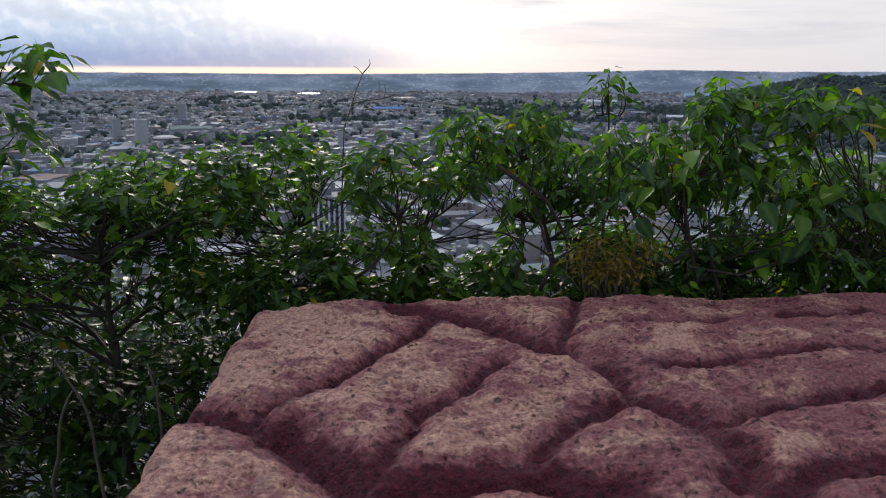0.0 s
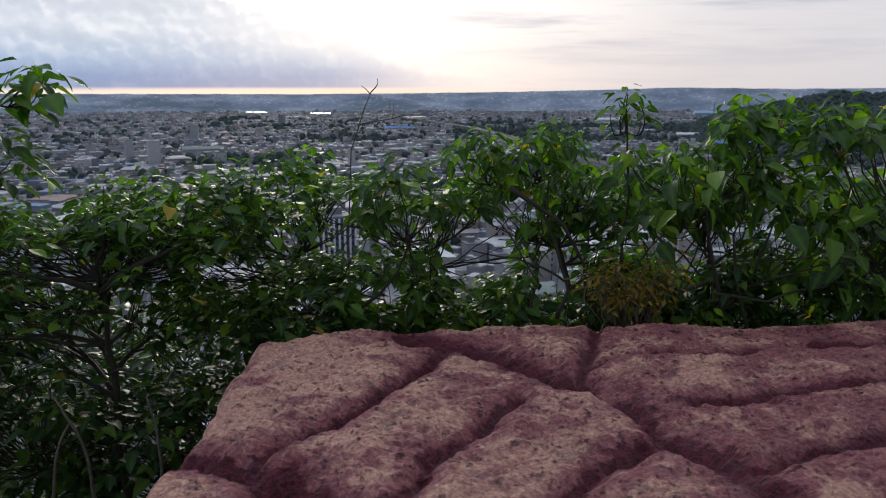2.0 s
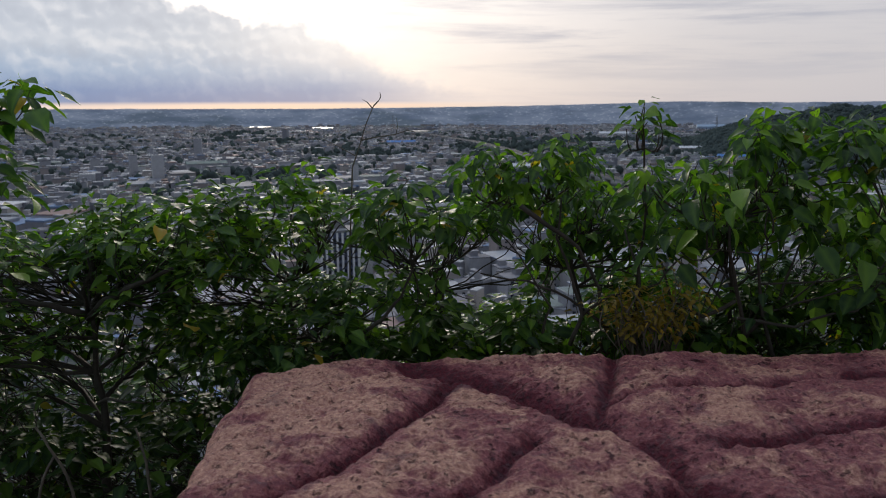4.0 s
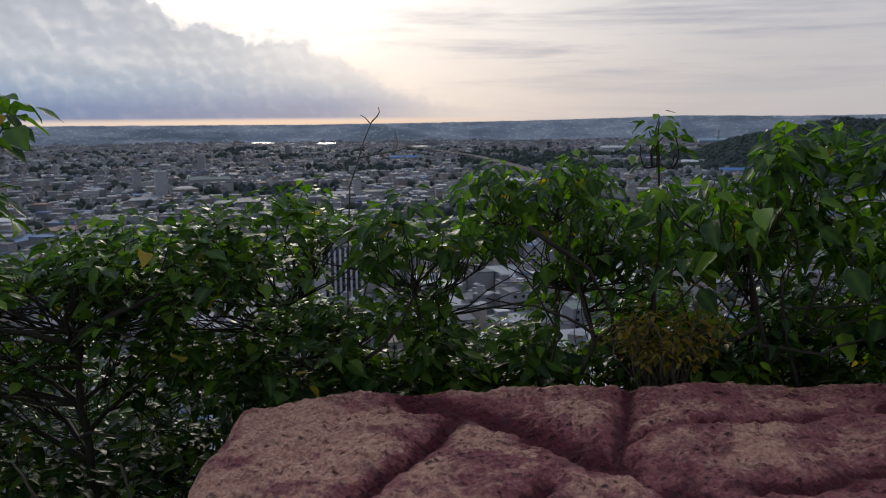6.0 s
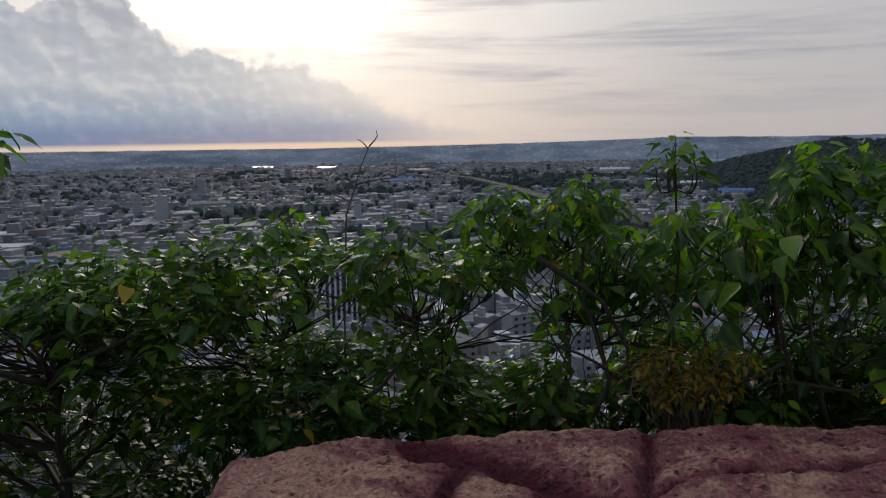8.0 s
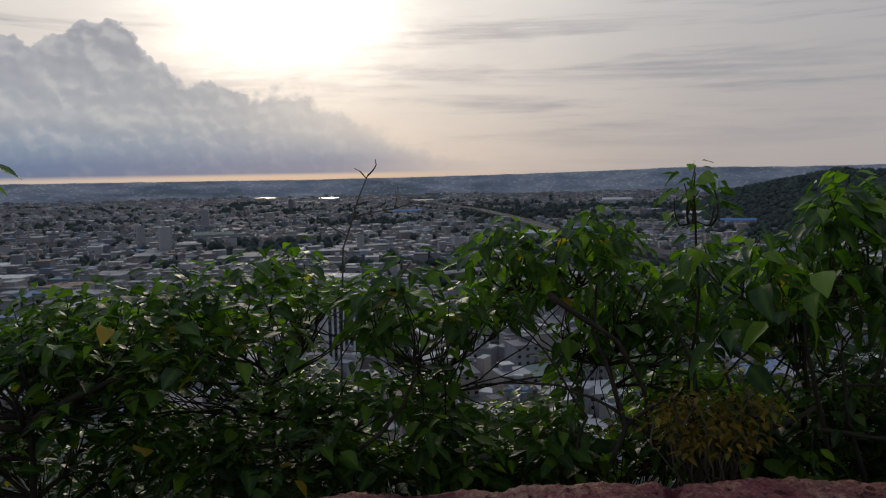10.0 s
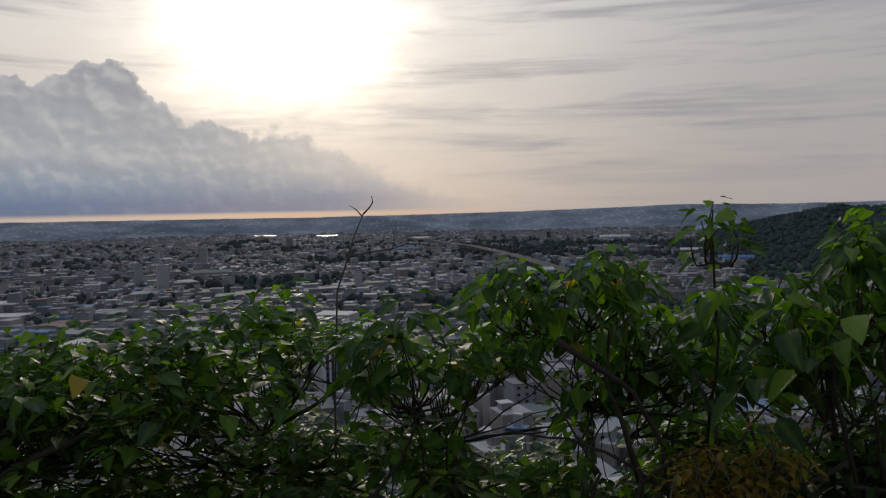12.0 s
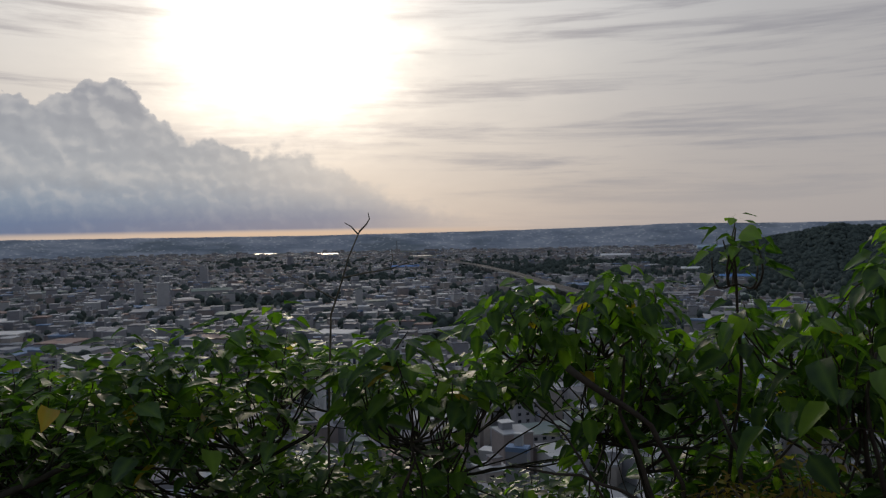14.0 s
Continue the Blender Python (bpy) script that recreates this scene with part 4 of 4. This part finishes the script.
def ridge(name, label, material, az0, az1, dist, tops, wide, rough, seed):
    """A long hill; tops: azimuth in degrees and height of its crest."""
    n = max(40, int((az1 - az0) * 6))
    verts, faces = [], []
    prof = ((-1.0, 0.0), (-0.6, 0.35), (-0.3, 0.72), (-0.12, 0.93), (0.0, 1.0), (0.3, 0.8), (1.0, 0.0))
    for i in range(n + 1):
        az = az0 + (az1 - az0) * i / n
        top = float(np.interp(az, [t[0] for t in tops], [t[1] for t in tops]))
        for u, k in prof:
            r = dist + u * wide
            a = radians(az)
            rise = (top - PLAIN) * k
            rise *= 1 + rough * noise.fractal((az * 0.9, u * 2, seed), 1.0, 2.0, 4) * (1 if k < 1 else 0.25)
            verts.append((r * math.sin(a), r * math.cos(a), PLAIN - 1 + rise))
    m = len(prof)
    for i in range(n):
        for j in range(m - 1):
            faces.append((i * m + j, (i + 1) * m + j, (i + 1) * m + j + 1, i * m + j + 1))
    ob = link_mesh(name, verts, faces, material, smooth=True)
    return tagged(ob, label, "hill", kind="structure")


def far_rise():
    n, rows = 360, (4100, 4150, 4200, 4250, 4300, 4380, 4450, 4560, 4650, 4700, 4760, 4900)
    v = []
    for i in range(n + 1):
        a = radians(-60 + 120 * i / n)
        for r in rows:
            p = (r * math.sin(a), r * math.cos(a))
            v.append((*p, land(*p) - (0.3 if r < 4750 else 0.3 + (r - 4750) * 0.5)))
    m = len(rows)
    f = [(i * m + j, (i + 1) * m + j, (i + 1) * m + j + 1, i * m + j + 1) for i in range(n) for j in range(m - 1)]
    tagged(link_mesh("far_ridge", v, f, FAR_LAND, smooth=True), "long low rise along the horizon, paled by haze blue in its colour", "hill", kind="structure")


far_rise()
HILL_TOPS = [(17, -88), (19, -56), (20.8, -38), (24.4, -14), (27, 4), (29, -2), (36, 20), (70, 50)]
ridge("wooded_hill", "dark green wooded hill beside the town", WOODS, 17, 70, 1900, HILL_TOPS, 420, 0.12, 4.0)


def hill_woods():
    heap = Heap()
    for _ in range(5200):
        az, u = RC.uniform(17.5, 40), -1 + 1.15 * RC.random() ** 0.8
        r = 1900 + u * 420
        top = float(np.interp(az, [t[0] for t in HILL_TOPS], [t[1] for t in HILL_TOPS]))
        k = float(np.interp(u, [-1, -0.6, -0.3, -0.12, 0, 0.3], [0, 0.35, 0.72, 0.93, 1.0, 0.8]))
        x, y = polar(az, r)
        tuft(heap, x, y, RC.uniform(3.5, 7.5), PLAIN - 4 + (top - PLAIN) * k)
    tagged(link_mesh("hill_woods", heap.v, heap.f, WOODS, smooth=True), "dark green forest covering the hill", "forest", kind="stuff")


hill_woods()


# ---- tower block near the foot of the hill ----
def tower_block(at, turn):
    t = thing("tower_block", at, "blue-grey tower block with white vertical ribs", "building")
    t.rotation_euler = (0, 0, turn)
    W, D, H = 20.0, 16.0, 29.0

    def cube(name, x, y, z, w, d, h, mat, label=""):
        heap = Heap()
        pts = box(heap, x, y, z, w, d, h, 0)
        heap.add([(p[0], p[1], z + h) for p in pts], [(0, 1, 2, 3)])
        return link_mesh(name, heap.v, heap.f, mat, t, label)
    cube("body", 0, 0, 0, W, D, H, TOWER_WALL)
    cube("roof", 0, 0, H, W + 1, D + 1, 1.2, CONCRETE)
    cube("plant_room", 2, 2, H + 1.2, 7, 6, 3.5, CONCRETE)
    for i in range(8):
        x = -W / 2 + W * i / 7
        cube("rib", x, -D / 2 - 0.35, 0, 1.0, 0.7, H, PILASTER, "white vertical rib")
    for i in range(6):
        y = -D / 2 + D * i / 5
        for sx in (-1, 1):
            cube("rib", sx * (W / 2 + 0.35), y, 0, 0.7, 1.0, H, PILASTER, "white vertical rib")
    for fl in range(8):
        for i in range(7):
            x = -W / 2 + W * (i + 0.5) / 7
            cube("window", x, -D / 2 - 0.06, 1.4 + fl * 3.3, 1.5, 0.12, 1.7, GLASS_DARK)


tower_block((-56, 395, PLAIN), 0.45)


# ---- houses near the foot of the hill, seen through the leaves ----
def town_house(w, d, floors, extra, near):
    h = floors * 3.1
    t = thing("town_house", (0, 0, 0), "flat-roofed concrete town house with rows of dark windows", "house", "houses at the foot of the hill")

    def cube(name, x, y, z, ww, dd, hh, mat):
        heap = Heap()
        pts = box(heap, x, y, z, ww, dd, hh, 0)
        heap.add([(p[0], p[1], z + hh) for p in pts], [(0, 1, 2, 3)])
        return link_mesh(name, heap.v, heap.f, mat, t)
    cube("wall", 0, 0, 0, w, d, h, WALLS)
    cube("roof", 0, 0, h, w + 0.4, d + 0.4, 0.5, ROOFS)
    if extra:
        cube("stair_hut", w * 0.2, d * 0.15, h + 0.5, w * 0.35, d * 0.35, 2.6, WALLS)
        cube("hut_roof", w * 0.2, d * 0.15, h + 3.1, w * 0.45, d * 0.45, 0.25, ROOFS)
    n = max(2, int(w / 3.5)) if near else 1
    pane = None
    for fl in range(floors):
        for i in range(n):
            at = (-w / 2 + w * (i + 0.5) / n, -d / 2, fl * 3.1 + 1.0)
            if pane is None:
                heap = Heap()
                pts = box(heap, 0, -0.03, 0, 1.5 if near else w * 0.8, 0.1, 1.3, 0)
                heap.add([(p[0], p[1], 1.3) for p in pts], [(0, 1, 2, 3)])
                pane = link_mesh("window", heap.v, heap.f, GLASS_DARK, t)
                pane.location = at
            else:
                o = new("window", pane.data)
                o.parent, o.location = t, at
    return t


SIZES = ((10, 12, 3, True), (16, 12, 4, True), (22, 14, 2, False), (12, 12, 5, True), (34, 18, 3, False))
KINDS = {}
d = 190.0
while d < 555:
    half = radians(34 if d > 330 else 24)
    n = int(2 * half * d / 27)
    for i in range(n):
        a = -half + 2 * half * (i + RC.uniform(0.2, 0.8)) / n
        x, y = d * math.sin(a), d * math.cos(a)
        if abs(x + 56) < 26 and abs(y - 395) < 26 or open_land(x, y):
            continue
        k = (RC.randrange(5), d < 560)
        m = Matrix.Translation((x, y, PLAIN)) @ Matrix.Rotation(RC.choice((0.3, 0.3, 0.3 + math.pi / 2)) + RC.uniform(-0.1, 0.1), 4, "Z")
        if k not in KINDS:
            KINDS[k] = town_house(*SIZES[k[0]], k[1])
            KINDS[k].matrix_basis = m
        else:
            copy_thing(KINDS[k], m)
    d += 26


# ---- river, fields, road ----
def patch(name, label, category, pts, z, material):
    ob = link_mesh(name, [(x, y, z) for x, y in pts], [tuple(range(len(pts)))], material)
    tagged(ob, label, category, kind="structure")


for n, (a0, a1, r0, r1) in enumerate(PONDS):
    rim = []
    for i in range(18):
        w = 6.283 * i / 18
        k = 1 + 0.3 * noise.noise((math.cos(w) * 1.4, math.sin(w) * 1.4, n * 3.0))
        rim.append(polar((a0 + a1) / 2 + (a1 - a0) / 2 * k * math.cos(w), (r0 + r1) / 2 + (r1 - r0) / 2 * k * math.sin(w)))
    patch("water", "pale shining pond on the plain", "water", rim, PLAIN + 0.8, WATER)
patch("field", "green field beside the road", "field", [polar(a, r) for a, r in ((-1, 620), (5, 620), (5.3, 800), (-1, 800))], PLAIN + 0.3, GRASS_FIELD)


def viaduct():
    t = thing("viaduct", (*polar(2.2, 690), PLAIN), "pale concrete road bridge across green fields", "bridge")
    heap = Heap()
    a, b = Vector((-55, -40, 0)), Vector((75, 60, 0))
    turn = math.atan2(100, 130)
    mid = (a + b) / 2
    box(heap, mid.x, mid.y, 6.0, 164, 11, 1.4, turn)
    pts = box(heap, mid.x, mid.y, 7.4, 164, 11, 0.02, turn)
    heap.add([(p[0], p[1], 7.42) for p in pts], [(0, 1, 2, 3)])
    link_mesh("deck", heap.v, heap.f, CONCRETE, t)
    for s in (-1, 1):
        heap = Heap()
        ox, oy = -math.sin(turn) * 5.3 * s, math.cos(turn) * 5.3 * s
        pts = box(heap, mid.x + ox, mid.y + oy, 7.4, 164, 0.4, 1.1, turn)
        heap.add([(p[0], p[1], 8.5) for p in pts], [(0, 1, 2, 3)])
        link_mesh("parapet", heap.v, heap.f, PILASTER, t)
    for i in range(6):
        p = a.lerp(b, (i + 0.5) / 6)
        heap = Heap()
        box(heap, p.x, p.y, 0, 2, 7, 6.0, turn)
        link_mesh("pier", heap.v, heap.f, CONCRETE, t)


viaduct()


# ---- highway, halls and mast on the plain ----
def slab_part(name, a, b, wide, z, thick, material, parent, side=0.0):
    """A straight beam from a to b."""
    a, b = Vector((*a, 0)), Vector((*b, 0))
    mid, turn = (a + b) / 2, math.atan2(b.y - a.y, b.x - a.x)
    heap = Heap()
    off = Vector((-math.sin(turn), math.cos(turn), 0)) * side
    pts = box(heap, mid.x + off.x, mid.y + off.y, z, (b - a).length + wide * 0.3, wide, thick, turn)
    heap.add([(p[0], p[1], z + thick) for p in pts], [(0, 1, 2, 3)])
    return link_mesh(name, heap.v, heap.f, material, parent)


def highway():
    pts = [polar(*p) for p in HIGHWAY]
    base = Vector((*pts[2], PLAIN))
    t = thing("highway", base, "long pale concrete elevated highway crossing the plain", "road")
    local = [(p[0] - base.x, p[1] - base.y) for p in pts]
    for n, (a, b) in enumerate(zip(local, local[1:])):
        slab_part("deck", a, b, 18, 8.0 + 0.01 * n, 1.6, CONCRETE, t)
        slab_part("carriageway", a, b, 16, 9.63 + 0.02 * n, 0.05, ASPHALT, t, 0.0)
        for s in (-1, 1):
            slab_part("parapet", a, b, 0.6, 9.6 + 0.01 * n, 1.0, CONCRETE, t, s * 8.6)
        length = math.hypot(b[0] - a[0], b[1] - a[1])
        for i in range(int(length / 45)):
            k = (i + 0.5) / int(length / 45)
            x, y = a[0] + (b[0] - a[0]) * k, a[1] + (b[1] - a[1]) * k
            slab_part("pier", (x - 1, y), (x + 1, y), 9, 0, 8.0, CONCRETE, t)


highway()
HALL_ROOFS = [plain_material("hall_roof_pale_blue", (0.30, 0.40, 0.52), 0.6, 0.0, 0.02), plain_material("hall_roof_white", (0.62, 0.63, 0.64), 0.6, 0.0, 0.03),
              plain_material("hall_roof_blue", (0.07, 0.20, 0.48), 0.55, 0.0, 0.03), plain_material("hall_roof_grey_green", (0.17, 0.22, 0.20), 0.6, 0.0, 0.03)]
HALL_WORDS = ["long pale blue industrial hall on the plain", "white-roofed factory hall on the plain", "bright blue-roofed warehouse on the plain", "grey-green roofed warehouse on the plain"]


def factory_hall(az, d, w, dp, h, kind):
    t = thing("factory_hall", (*polar(az, d), PLAIN), HALL_WORDS[kind], "warehouse", "factory halls")
    t.rotation_euler = (0, 0, -radians(az) + 0.12)
    heap = Heap()
    box(heap, 0, 0, 0, w, dp, h, 0)
    link_mesh("wall", heap.v, heap.f, HALL_ROOFS[0] if kind == 0 else WALLS, t)
    e, r = 0.8, dp * 0.14
    v = [(-w / 2 - e, -dp / 2 - e, h), (w / 2 + e, -dp / 2 - e, h), (w / 2 + e, dp / 2 + e, h), (-w / 2 - e, dp / 2 + e, h), (-w / 2 - e, 0, h + r), (w / 2 + e, 0, h + r)]
    link_mesh("roof", v, [(0, 1, 5, 4), (2, 3, 4, 5), (0, 4, 3), (1, 2, 5), (0, 3, 2, 1)], HALL_ROOFS[kind], t)
    for i in range(max(2, int(w / 14))):
        x = -w / 2 + w * (i + 0.5) / max(2, int(w / 14))
        hp = Heap()
        pts = box(hp, x, -dp / 2 - 0.1, 0.2, 4.5, 0.2, h * 0.5, 0)
        hp.add([(p[0], p[1], 0.2 + h * 0.5) for p in pts], [(0, 1, 2, 3)])
        link_mesh("door", hp.v, hp.f, GLASS_DARK, t)


for hall in HALLS:
    factory_hall(*hall)


def lattice_mast(az, d, h):
    t = thing("lattice_mast", (*polar(az, d), PLAIN), "tall thin grey lattice mast far out on the plain", "mast")
    for sx in (-1, 1):
        for sy in (-1, 1):
            v, f = tube([(sx * 4, sy * 4, 0), (sx * 0.6, sy * 0.6, h)], [0.5, 0.35], 4)
            link_mesh("leg", v, f, CONCRETE, t)
    for i in range(8):
        k = 4 - 3.4 * i / 8
        z = h * i / 8
        v, f = tube([(-k, -k, z), (k * 0.9, -k * 0.9, z + h / 8)], [0.3, 0.3], 4)
        link_mesh("brace", v, f, CONCRETE, t)


lattice_mast(-3.6, 2500, 70)
lattice_mast(19.5, 3000, 60)
